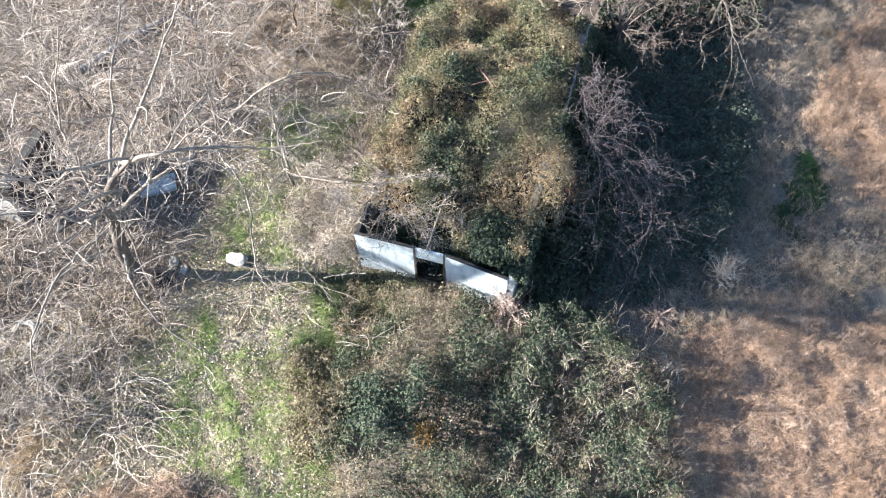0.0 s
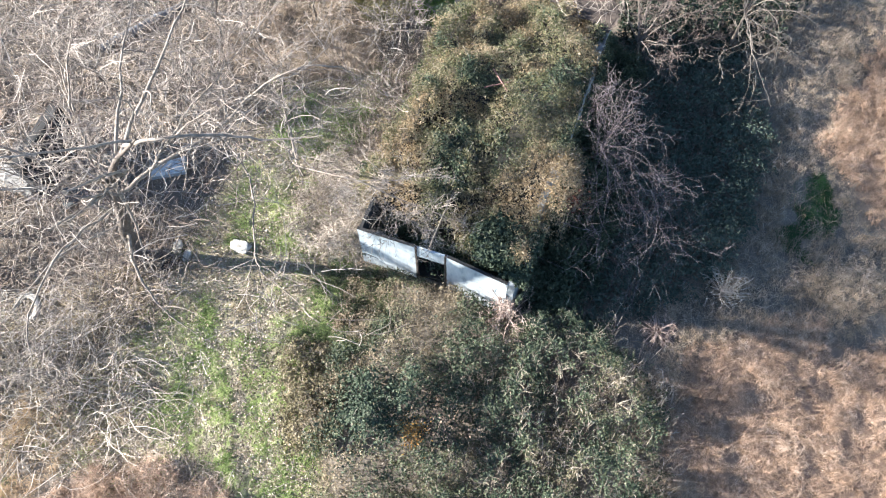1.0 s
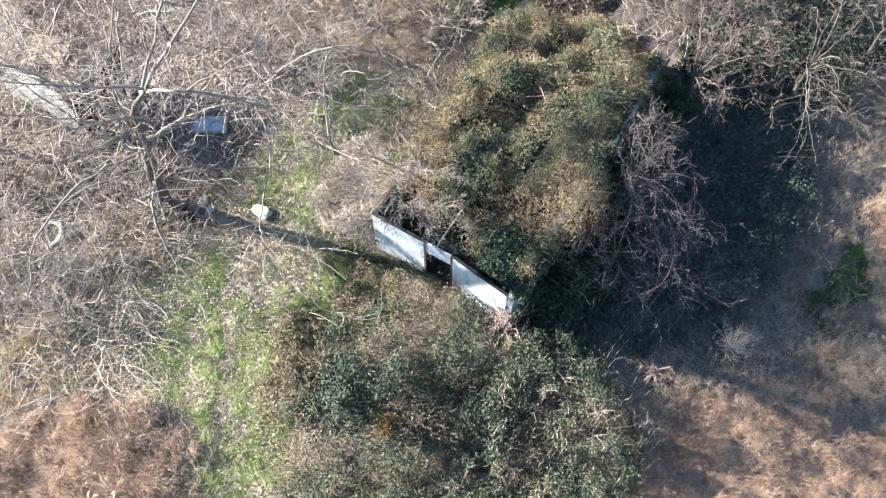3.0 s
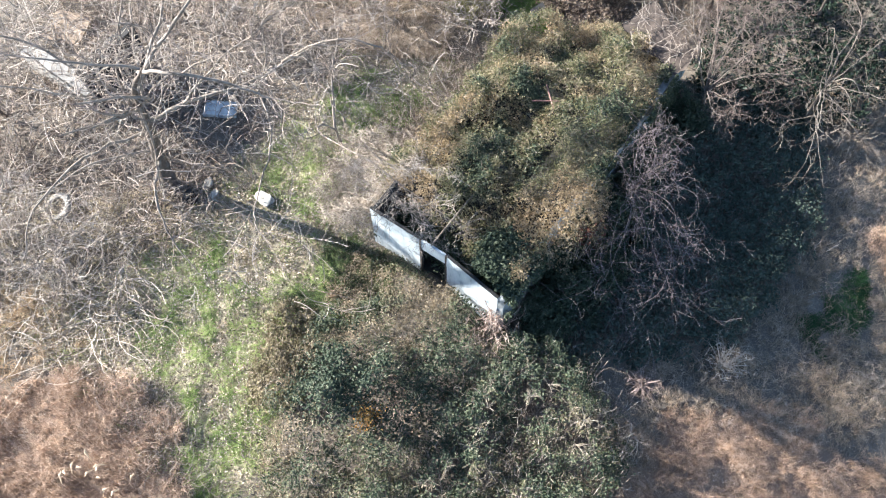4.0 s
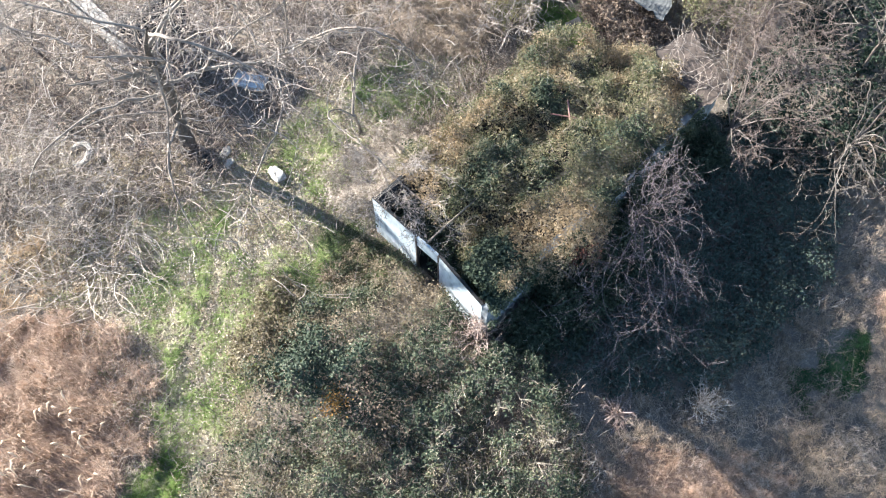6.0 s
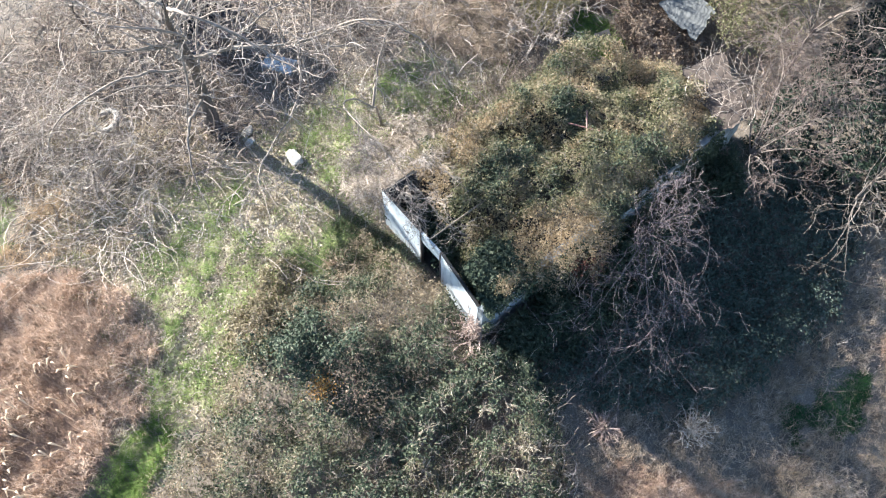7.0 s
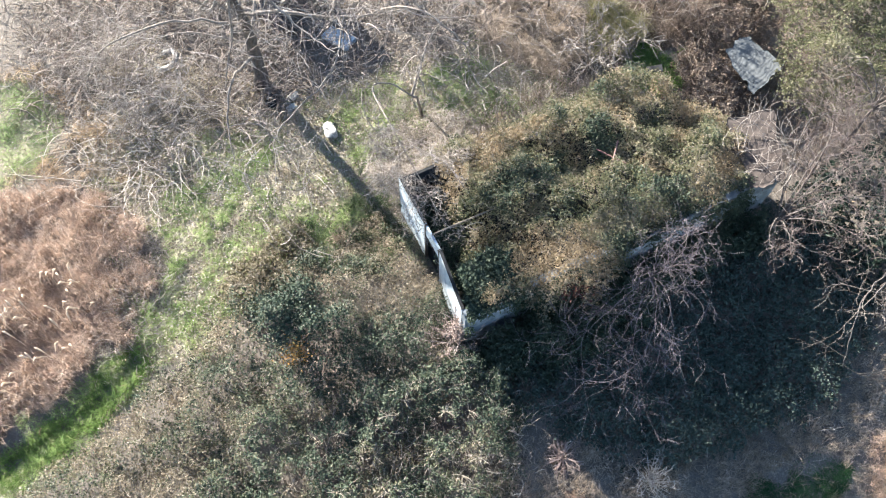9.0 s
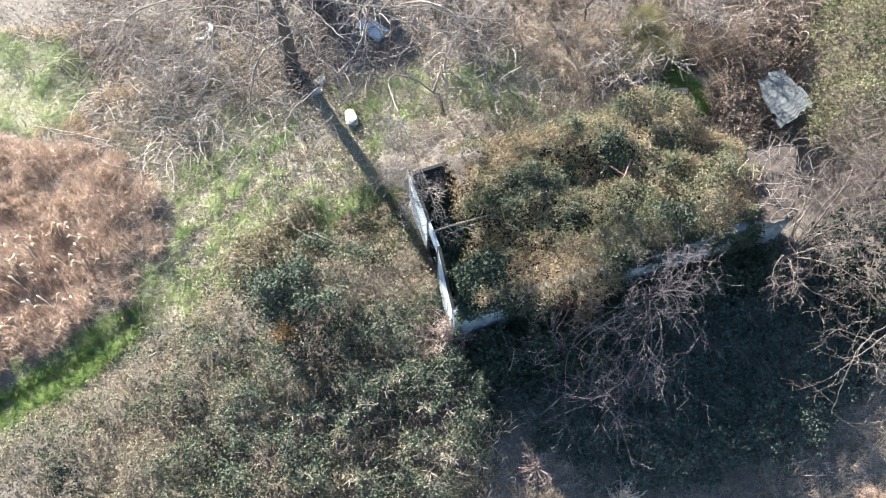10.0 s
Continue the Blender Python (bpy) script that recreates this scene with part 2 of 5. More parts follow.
SANDY = rough_mat("sandy_concrete", [(0.3, (0.17, 0.125, 0.09)), (0.55, (0.26, 0.2, 0.15)), (0.75, (0.34, 0.27, 0.21))], 3, 0.95, 0.4, 40)
SHEET_GREY = rough_mat("grey_fibre_cement", [(0.3, (0.052, 0.058, 0.06)), (0.5, (0.082, 0.088, 0.09)), (0.72, (0.118, 0.123, 0.122))], 7, 0.9, 0.1, 60)

# ---- mesh helpers ----

def vnoise(x, y, scale, seed=0):
    """Smooth value noise in 0..1 on a grid of that many metres."""
    x, y = np.asarray(x, float) / scale, np.asarray(y, float) / scale
    ix, iy = np.floor(x).astype(np.int64), np.floor(y).astype(np.int64)
    fx, fy = x - ix, y - iy
    fx, fy = fx * fx * (3 - 2 * fx), fy * fy * (3 - 2 * fy)

    def h(a, b):
        v = (a * 374761393 + b * 668265263 + seed * 974634541) & 0xFFFFFFFF
        v = ((v ^ (v >> 13)) * 1274126177) & 0xFFFFFFFF
        return ((v ^ (v >> 16)) & 0xFFFF) / 65535.0

    a = h(ix, iy) * (1 - fx) + h(ix + 1, iy) * fx
    b = h(ix, iy + 1) * (1 - fx) + h(ix + 1, iy + 1) * fx
    return a * (1 - fy) + b * fy


def inside(x, y, poly):
    x, y = np.asarray(x), np.asarray(y)
    res = np.zeros(x.shape, bool)
    n = len(poly)
    for i in range(n):
        x1, y1 = poly[i]
        x2, y2 = poly[(i + 1) % n]
        if y1 == y2:
            continue
        c = (y1 > y) != (y2 > y)
        res ^= c & (x < (x2 - x1) * (y - y1) / (y2 - y1) + x1)
    return res


def edge_distance(x, y, poly):
    """Distance to the outline of a polygon."""
    best = np.full(np.shape(x), 1e9)
    for i in range(len(poly)):
        ax, ay = poly[i]
        bx, by = poly[(i + 1) % len(poly)]
        dx, dy = bx - ax, by - ay
        u = np.clip(((x - ax) * dx + (y - ay) * dy) / (dx * dx + dy * dy + 1e-9), 0, 1)
        best = np.minimum(best, np.hypot(x - ax - u * dx, y - ay - u * dy))
    return best


def scatter(poly, n, rng, ragged=0.5):
    """n random places in a polygon with a ragged outline."""
    p = np.array(poly)
    lo, hi = p.min(0) - ragged, p.max(0) + ragged
    out = np.zeros((0, 2))
    while len(out) < n:
        q = lo + rng.random((2 * n + 50, 2)) * (hi - lo)
        ox = (vnoise(q[:, 0], q[:, 1], 0.7, 11) - 0.5) * 2 * ragged + (rng.random(len(q)) - 0.5) * ragged * 0.6
        oy = (vnoise(q[:, 0], q[:, 1], 0.7, 12) - 0.5) * 2 * ragged + (rng.random(len(q)) - 0.5) * ragged * 0.6
        out = np.concatenate([out, q[inside(q[:, 0] + ox, q[:, 1] + oy, poly)]])
    return out[:n]


def fast_mesh(name, verts, faces, mat, smooth=False):
    """verts (N, 3), faces (M, 3 or 4), as one mesh."""
    me = bpy.data.meshes.new(name)
    verts = np.ascontiguousarray(verts, np.float32)
    faces = np.ascontiguousarray(faces, np.int32)
    k = faces.shape[1]
    me.vertices.add(len(verts))
    me.vertices.foreach_set("co", verts.ravel())
    me.loops.add(faces.size)
    me.loops.foreach_set("vertex_index", faces.ravel())
    me.polygons.add(len(faces))
    me.polygons.foreach_set("loop_start", np.arange(0, faces.size, k, dtype=np.int32))
    if smooth:
        me.polygons.foreach_set("use_smooth", np.ones(len(faces), bool))
    me.update(calc_edges=True)
    me.materials.append(mat)
    return me


def unit(v):
    return v / np.maximum(np.linalg.norm(v, axis=-1, keepdims=True), 1e-9)


def leaf_mesh(name, c, size, mat, rng, flat=0.6, width=0.29):
    """A small folded leaf at each place c; flat: how much they lie level."""
    n = len(c)
    a = rng.random(n) * 2 * np.pi
    u = np.stack([np.cos(a), np.sin(a), rng.normal(0, 1 - flat, n)], 1)
    u = unit(u)
    w = unit(np.stack([rng.normal(0, 1 - flat, n), rng.normal(0, 1 - flat, n), np.ones(n)], 1))
    v = unit(np.cross(w, u))
    w = np.cross(u, v)
    s = (np.broadcast_to(size, n) * (0.6 + 0.8 * rng.random(n)))[:, None] * 0.5
    lift = w * s * (0.25 + 0.3 * rng.random((n, 1)))
    verts = np.stack([c - u * s, c + v * s * width * 2 + lift - u * s * 0.15, c + u * s, c - v * s * width * 2 + lift - u * s * 0.15], 1).reshape(-1, 3)
    b = np.arange(n)[:, None] * 4
    faces = np.concatenate([b + [0, 2, 1], b + [0, 3, 2]])
    return fast_mesh(name, verts, faces, mat)


def blade_mesh(name, base, height, lean, mat, rng, width=0.012, bearing=None, spread=np.pi):
    """Grass: a bent, tapered blade from each base point. lean: how far the tip hangs over, as a share of the height."""
    n = len(base)
    a = rng.random(n) * 2 * np.pi if bearing is None else bearing + rng.normal(0, spread, n)
    d = np.stack([np.cos(a), np.sin(a), np.zeros(n)], 1)
    side = np.stack([-np.sin(a), np.cos(a), np.zeros(n)], 1)
    turn = rng.random(n) * np.pi
    side = side * np.cos(turn)[:, None] + d * np.sin(turn)[:, None]
    h = (np.broadcast_to(height, n) * (0.6 + 0.8 * rng.random(n)))[:, None]
    l = (np.broadcast_to(lean, n) * (0.3 + 1.4 * rng.random(n)))[:, None]
    w = (np.broadcast_to(width, n) * (0.7 + 0.6 * rng.random(n)))[:, None]
    up = np.array([0, 0, 1.0])
    mid = base + up * h * 0.65 + d * h * l * 0.3
    tip = base + up * h * (1 - 0.35 * np.minimum(l, 1.6)) + d * h * l
    verts = np.stack([base - side * w, base + side * w, mid - side * w * 0.7, mid + side * w * 0.7, tip], 1).reshape(-1, 3)
    b = np.arange(n)[:, None] * 5
    faces = np.concatenate([b + [0, 1, 2], b + [2, 3, 4]])
    return fast_mesh(name, verts, faces, mat)


def tube_arrays(paths, radii, sides=3):
    """paths (N, K, 3), radii (N, K): N tapered tubes."""
    paths, radii = np.asarray(paths, float), np.asarray(radii, float)
    n, k, _ = paths.shape
    t = np.gradient(paths, axis=1)
    t = unit(t)
    ref = np.where(np.abs(t[..., 2:3]) > 0.9, np.array([1.0, 0, 0]), np.array([0, 0, 1.0]))
    a = unit(np.cross(t, ref))
    b = np.cross(t, a)
    ang = np.arange(sides) / sides * 2 * np.pi
    ring = paths[:, :, None] + radii[:, :, None, None] * (a[:, :, None] * np.cos(ang)[:, None] + b[:, :, None] * np.sin(ang)[:, None])
    verts = ring.reshape(-1, 3)
    i = np.arange(n)[:, None, None] * k * sides
    j = np.arange(k - 1)[None, :, None] * sides
    s = np.arange(sides)[None, None]
    s2 = (s + 1) % sides
    faces = np.stack([i + j + s, i + j + s2, i + j + sides + s2, i + j + sides + s], -1).reshape(-1, 4)
    return verts, faces


def tube_mesh(name, paths, radii, mat, sides=3, smooth=True):
    v, f = tube_arrays(paths, radii, sides)
    return fast_mesh(name, v, f, mat, smooth)


def part(name, me, parent, label=""):
    ob = new(name, me)
    ob.parent = parent
    if label:
        ob["label"] = label
    return ob


def bm_mesh(name, bm, mat, smooth=False):
    me = bpy.data.meshes.new(name)
    bm.to_mesh(me)
    bm.free()
    me.materials.append(mat)
    if smooth:
        me.polygons.foreach_set("use_smooth", np.ones(len(me.polygons), bool))
    return me


def block(name, lo, hi, mat, bevel=0.01, wear=0.0, cuts=0, seed=1):
    """A bevelled block between two corners, its faces uneven by wear."""
    bm = bmesh.new()
    bmesh.ops.create_cube(bm, size=1)
    lo, hi = Vector(lo), Vector(hi)
    for v in bm.verts:
        v.co = Vector([lo[i] + (v.co[i] + 0.5) * (hi[i] - lo[i]) for i in range(3)])
    if cuts:
        bmesh.ops.subdivide_edges(bm, edges=bm.edges[:], cuts=cuts, use_grid_fill=True)
    if wear:
        for v in bm.verts:
            v.co += wear * noise.noise_vector(v.co * 2.3 + Vector((seed, 0, 0)))
    elif bevel:
        bmesh.ops.bevel(bm, geom=bm.edges[:], offset=bevel, segments=2, affect="EDGES")
    return bm_mesh(name, bm, mat)


def empty(name, x, y, z, label, category, group="", kind=""):
    ob = new(name)
    ob.location = (x, y, z)
    ob.empty_display_size = 0.2
    return tagged(ob, label, category, group, kind)


def thing(name, me, label, category, group="", kind=""):
    return tagged(new(name, me), label, category, group, kind)


def hold(ob, parent):
    """Parent a mesh that is built in world coordinates under an Empty that stands elsewhere."""
    ob.parent = parent
    ob.matrix_parent_inverse = Matrix.Translation(-Vector(parent.location))
    return ob


# ---- lie of the land ----
FRONT_BUSH = [(-1.75, -0.4), (-1.9, -1.4), (-1.8, -2.6), (-1.9, -4.3), (-1.3, -6.1), (0.0, -7.8), (0.9, -10.2), (1.7, -13.5), (3.2, -14.6), (5.5, -11.5), (9.2, -7.2), (9.1, -4.5), (8.5, -2.4), (7.75, -0.9), (6.75, 0.0), (5.4, 0.4), (4.6, 0.2), (3.4, 0.1), (3.1, -0.3), (1.0, -0.04), (0, -0.05)]
HOUSE_IVY = [(-2.6, 2.2), (-1.75, 1.15), (-0.9, 0.95), (0.1, 0.95), (1.0, 0.9), (1.5, 0.4), (2.6, 0.35), (3.3, 0.3), (3.5, 0.9), (4.2, 2.2), (4.1, 4.5), (3.5, 5.6), (3.22, 7.0), (3.22, 9.6), (1.6, 11.2), (0.5, 11.3), (-0.1, 10.7), (-0.9, 10.15), (-1.4, 9.9), (-2.1, 9.65), (-2.5, 8.8), (-2.55, 7.8), (-2.4, 6.5), (-2.7, 5)]
RED_LEFT = [(-9.5, -14), (-8.5, -11.2), (-7.3, -8.9), (-5.2, -7.7), (-3.6, -8.4), (-1.7, -9.5), (-0.6, -12.0), (0.0, -15), (-3, -15.5), (-8, -15.5)]
RED_RIGHT = [(8.6, 0.2), (10.2, 1.9), (12.2, 2.9), (14.4, 2.6), (16, 3), (16, -5), (9.6, -6.5), (9.4, -5), (8.6, -2.4)]
TAN_RIGHT = [(11.9, 9.6), (12.8, 8.8), (13.4, 7.8), (15, 6.6), (16.5, 7), (16.5, 17), (14.4, 17), (12.6, 13.2), (11.8, 11)]
GREEN_STRIP = [(-8.2, -4.9), (-6.8, -3.6), (-4.8, -3.0), (-3.4, -2.6), (-2.6, -4.2), (-2.0, -6.2), (-0.8, -7.9), (-1.2, -9.3), (-2.6, -8.6), (-4.4, -7.6), (-5.8, -7.0), (-7.4, -6.2)]
GREEN_MID = [(-7.4, 1.3), (-6.6, 2.2), (-4.8, 2.0), (-3.5, 0.5), (-3.7, -0.7), (-5.2, -1.0), (-6.6, -0.2)]
GREEN_UP = [(-7.0, 3.4), (-6.0, 5.0), (-4.8, 5.8), (-3.7, 5.3), (-3.6, 3.6), (-5.2, 2.9)]
GREEN_RIGHT = [(10.9, 7.6), (11.4, 8.5), (12.3, 8.0), (12.4, 6.5), (11.7, 5.3), (10.9, 5.6)]
GREEN_FAR = [(-14.5, -14), (-12.8, -9.8), (-10.4, -9.0), (-9.0, -10.8), (-9.6, -13.0), (-10.5, -14.5)]
GREEN_BACK = [(-4.5, 10.3), (-4.2, 11.4), (-3.6, 12.3), (-2.6, 12.3), (-2.0, 11.4), (-2.3, 10.4), (-3.4, 10.2)]
DITCH = [(3.0, -19.0), (0.9, -14.6), (0.3, -11.8), (-0.7, -9.6)]


def ditch_distance(x, y):
    best = np.full(np.shape(x), 1e9)
    for (ax, ay), (bx, by) in zip(DITCH, DITCH[1:]):
        dx, dy = bx - ax, by - ay
        u = np.clip(((x - ax) * dx + (y - ay) * dy) / (dx * dx + dy * dy), 0, 1)
        best = np.minimum(best, np.hypot(x - ax - u * dx, y - ay - u * dy))
    return best


def ground_z(x, y):
    x, y = np.asarray(x, float), np.asarray(y, float)
    z = -0.25 + 0.22 * (vnoise(x, y, 3.5, 3) - 0.5) + 0.1 * (vnoise(x, y, 0.8, 4) - 0.5)
    z -= 0.1 * np.clip(x - 9, 0, 8) + 0.03 * np.clip(-3 - x, 0, 8)
    return z - 0.3 * np.exp(-(ditch_distance(x, y) / 0.28) ** 2)


def bush_top(x, y):
    """Height of the bramble canopy before the house."""
    d = np.where(inside(x, y, FRONT_BUSH), edge_distance(x, y, FRONT_BUSH), 0)
    z = 0.25 + 0.7 * np.minimum(d / 1.2, 1) ** 0.6
    z = z + 0.15 * np.clip((x - 3.6) / 2, 0, 1) * np.minimum(d / 0.35, 1)
    z = z * (0.5 + 0.7 * vnoise(x, y, 1.4, 21)) + 1.15 * (vnoise(x, y, 0.6, 22) - 0.5) + 0.4 * (vnoise(x, y, 0.24, 23) - 0.5)
    z = z + 0.75 * np.exp(-(((x - 0.7) / 1.2) ** 2 + ((y + 4.7) / 1.3) ** 2))
    z = z * (1 - 0.55 * np.exp(-(((x + 1.7) / 1.2) ** 2 + ((y + 1.6) / 1.5) ** 2)))
    near_wall = np.exp(-((y / 1.0) ** 2)) * ((x > -2.2) & (x < 3.5))
    return z * (1 - 0.5 * near_wall) + (0.12 + 0.22 * (x > 0.9)) * near_wall


def ivy_top(x, y):
    """Height of the ivy that fills the roofless house."""
    d = np.where(inside(x, y, HOUSE_IVY), edge_distance(x, y, HOUSE_IVY), 0)
    z = 1.45 + 0.95 * np.minimum(d / 0.9, 1) ** 0.5
    z = z + 0.75 * np.exp(-(((x - 3.1) / 0.7) ** 2)) * (1 - np.minimum(d / 0.9, 1)) * (y < 10)
    z = z + 1.1 * np.exp(-(((x - 3.4) / 0.9) ** 2 + ((y - 3.0) / 1.1) ** 2)) + 0.6 * np.exp(-(((x - 2.9) / 0.7) ** 2 + ((y - 8.0) / 1.0) ** 2))
    z = z - 0.5 * np.exp(-(((x - 1.0) / 0.8) ** 2 + ((y - 2.2) / 1.0) ** 2))
    return z + 0.9 * (vnoise(x, y, 1.6, 31) - 0.5) + 1.0 * (vnoise(x, y, 0.6, 32) - 0.5) + 0.25 * (vnoise(x, y, 0.24, 35) - 0.5)


SIDE_BUSH = [(3.46, 1.3), (3.7, 0.2), (4.6, 0.1), (5.4, 1.5), (5.6, 4.0), (5.0, 6.2), (4.6, 10.6), (3.46, 10.6)]
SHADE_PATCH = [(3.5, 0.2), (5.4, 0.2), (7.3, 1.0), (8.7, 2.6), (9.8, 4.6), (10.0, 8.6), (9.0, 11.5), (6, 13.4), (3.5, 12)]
CLEARING = [(-9.5, -9.2), (-3.5, -9.0), (0.6, -11.0), (-0.3, -7.6), (-1.6, -6.5), (-2.5, -3.5), (-2.0, 0.2), (-2.6, 4.0), (-3.4, 8.0), (-7.2, 7.0), (-7.8, 1.0), (-7.6, -3.0)]
DARK_CORNER = [(1.7, 0.25), (2.9, 0.15), (2.95, 1.1), (3.7, 1.5), (3.6, 1.9), (2.4, 1.7), (1.6, 1.2)]
VINE_HEAP = [(-4.6, 0.4), (-3.6, -0.6), (-2.4, -0.8), (-1.95, -0.3), (-1.95, 0.1), (-1.2, 0.5), (-0.9, 2.0), (-1.6, 3.4), (-3.0, 4.4), (-4.8, 3.2)]
BRACKEN = [(-3.0, -3.5), (-1.7, -3.1), (-0.9, -4.4), (-0.8, -6.4), (-1.9, -6.6), (-2.5, -5.2)]
SHADOW_LEG = (-13.45, -1.35, -13.1, 1.15)
BACK_BUSH = [(-1.2, 14.9), (0.6, 13.4), (2.2, 15.8), (2.2, 20), (-4, 24), (-7, 21), (-4.0, 16.5)]
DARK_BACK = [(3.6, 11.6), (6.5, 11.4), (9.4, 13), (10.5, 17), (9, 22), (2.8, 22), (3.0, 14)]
BROWN_BACK = [(-3.6, 12.6), (-2.3, 12.0), (-1.9, 10.4), (-1.0, 10.1), (0.0, 10.8), (0.9, 11.6), (0.2, 13.2), (-1.5, 14.6), (-4.2, 17), (-6, 16)]


def mound_top(x, y, poly, low, high, seed, soft=0.9):
    """Height of a thicket with a rounded edge."""
    d = np.where(inside(x, y, poly), edge_distance(x, y, poly), 0)
    z = low + (high - low) * np.minimum(d / soft, 1) ** 0.6
    return z * (0.65 + 0.7 * vnoise(x, y, 1.4, seed)) + 0.4 * (vnoise(x, y, 0.5, seed + 1) - 0.5) + 0.25 * (vnoise(x, y, 0.22, seed + 2) - 0.5)


# ---- ground ----
def build_ground():
    half, n = 36.0, 150
    g = np.linspace(-half, half, n + 1)
    gx, gy = np.meshgrid(g, g)
    x, y = gx.ravel(), gy.ravel()
    z = ground_z(x, y)
    verts = np.stack([x, y, z], 1)
    i = (np.arange(n)[:, None] * (n + 1) + np.arange(n)[None]).ravel()
    faces = np.stack([i, i + 1, i + n + 2, i + n + 1], 1)
    # the sheet goes on to the horizon
    far = [(-900, -900, -1.2), (900, -900, -1.2), (900, 900, -1.2), (-900, 900, -1.2)]
    k = len(verts)
    verts = np.concatenate([verts, far])
    c = [0, n, (n + 1) * (n + 1) - 1, (n + 1) * n]
    ring = [[c[0], k, k + 1, c[1]], [c[1], k + 1, k + 2, c[2]], [c[2], k + 2, k + 3, c[3]], [c[3], k + 3, k, c[0]]]
    faces = np.concatenate([faces, np.array(ring)])
    mat, nt, bsdf = node_mat("soil_and_litter", 0.95)
    n1 = noise_node(nt, 1.3, 6.0, 0.7)
    r1 = ramp_node(nt, [(0.3, (0.075, 0.061, 0.047)), (0.5, (0.155, 0.128, 0.102)), (0.7, (0.25, 0.212, 0.175))])
    nt.links.new(n1.outputs["Fac"], r1.inputs[0])
    n2 = noise_node(nt, 22, 4.0, 0.7)
    r2 = ramp_node(nt, [(0.35, (0.03, 0.027, 0.02)), (0.55, (0.115, 0.098, 0.08)), (0.7, (0.3, 0.262, 0.23))])
    nt.links.new(n2.outputs["Fac"], r2.inputs[0])
    mix = nt.nodes.new("ShaderNodeMixRGB")
    mix.inputs[0].default_value = 0.55
    nt.links.new(r1.outputs[0], mix.inputs[1])
    nt.links.new(r2.outputs[0], mix.inputs[2])
    att = nt.nodes.new("ShaderNodeAttribute")
    att.attribute_name = "turf"
    mg = nt.nodes.new("ShaderNodeMixRGB")
    mg.inputs[2].default_value = (0.31, 0.275, 0.185, 1)
    nt.links.new(att.outputs["Fac"], mg.inputs[0])
    nt.links.new(mix.outputs[0], mg.inputs[1])
    att2 = nt.nodes.new("ShaderNodeAttribute")
    att2.attribute_name = "thatch"
    mt = nt.nodes.new("ShaderNodeMixRGB")
    mt.inputs[2].default_value = (0.21, 0.137, 0.094, 1)
    nt.links.new(att2.outputs["Fac"], mt.inputs[0])
    nt.links.new(mg.outputs[0], mt.inputs[1])
    nt.links.new(mt.outputs[0], bsdf.inputs["Base Color"])
    bump = nt.nodes.new("ShaderNodeBump")
    bump.inputs["Strength"].default_value, bump.inputs["Distance"].default_value = 0.35, 0.03
    nt.links.new(n2.outputs["Fac"], bump.inputs["Height"])
    nt.links.new(bump.outputs[0], bsdf.inputs["Normal"])
    me = fast_mesh("ground", verts, faces, mat, True)
    turf = np.zeros(len(verts), np.float32)
    for poly in (CLEARING, GREEN_STRIP, GREEN_MID, GREEN_UP, GREEN_FAR, GREEN_BACK):
        d = np.where(inside(x, y, poly), edge_distance(x, y, poly), 0)
        turf[:k] = np.maximum(turf[:k], np.clip(d / 0.5, 0, 1) * (0.3 + 0.7 * vnoise(x, y, 0.6, 5)))
    at = me.attributes.new("turf", "FLOAT", "POINT")
    at.data.foreach_set("value", turf)
    # matted dead grass under the dry fields
    thatch = np.zeros(len(verts), np.float32)
    for poly in (RED_LEFT, RED_RIGHT, TAN_RIGHT):
        d = np.where(inside(x, y, poly), edge_distance(x, y, poly), 0)
        thatch[:k] = np.maximum(thatch[:k], np.clip(d / 0.4, 0, 1) * (0.55 + 0.45 * vnoise(x, y, 0.5, 6)))
    at = me.attributes.new("thatch", "FLOAT", "POINT")
    at.data.foreach_set("value", thatch)
    thing("ground", me, "uneven earth strewn with dead leaves and patchy grass", "ground", "", "structure")


build_ground()


def on_ground(p, lift=0.0):
    return np.column_stack([p, ground_z(p[:, 0], p[:, 1]) + lift])


# ---- ruined house ----
WALL_TOP = 2.1


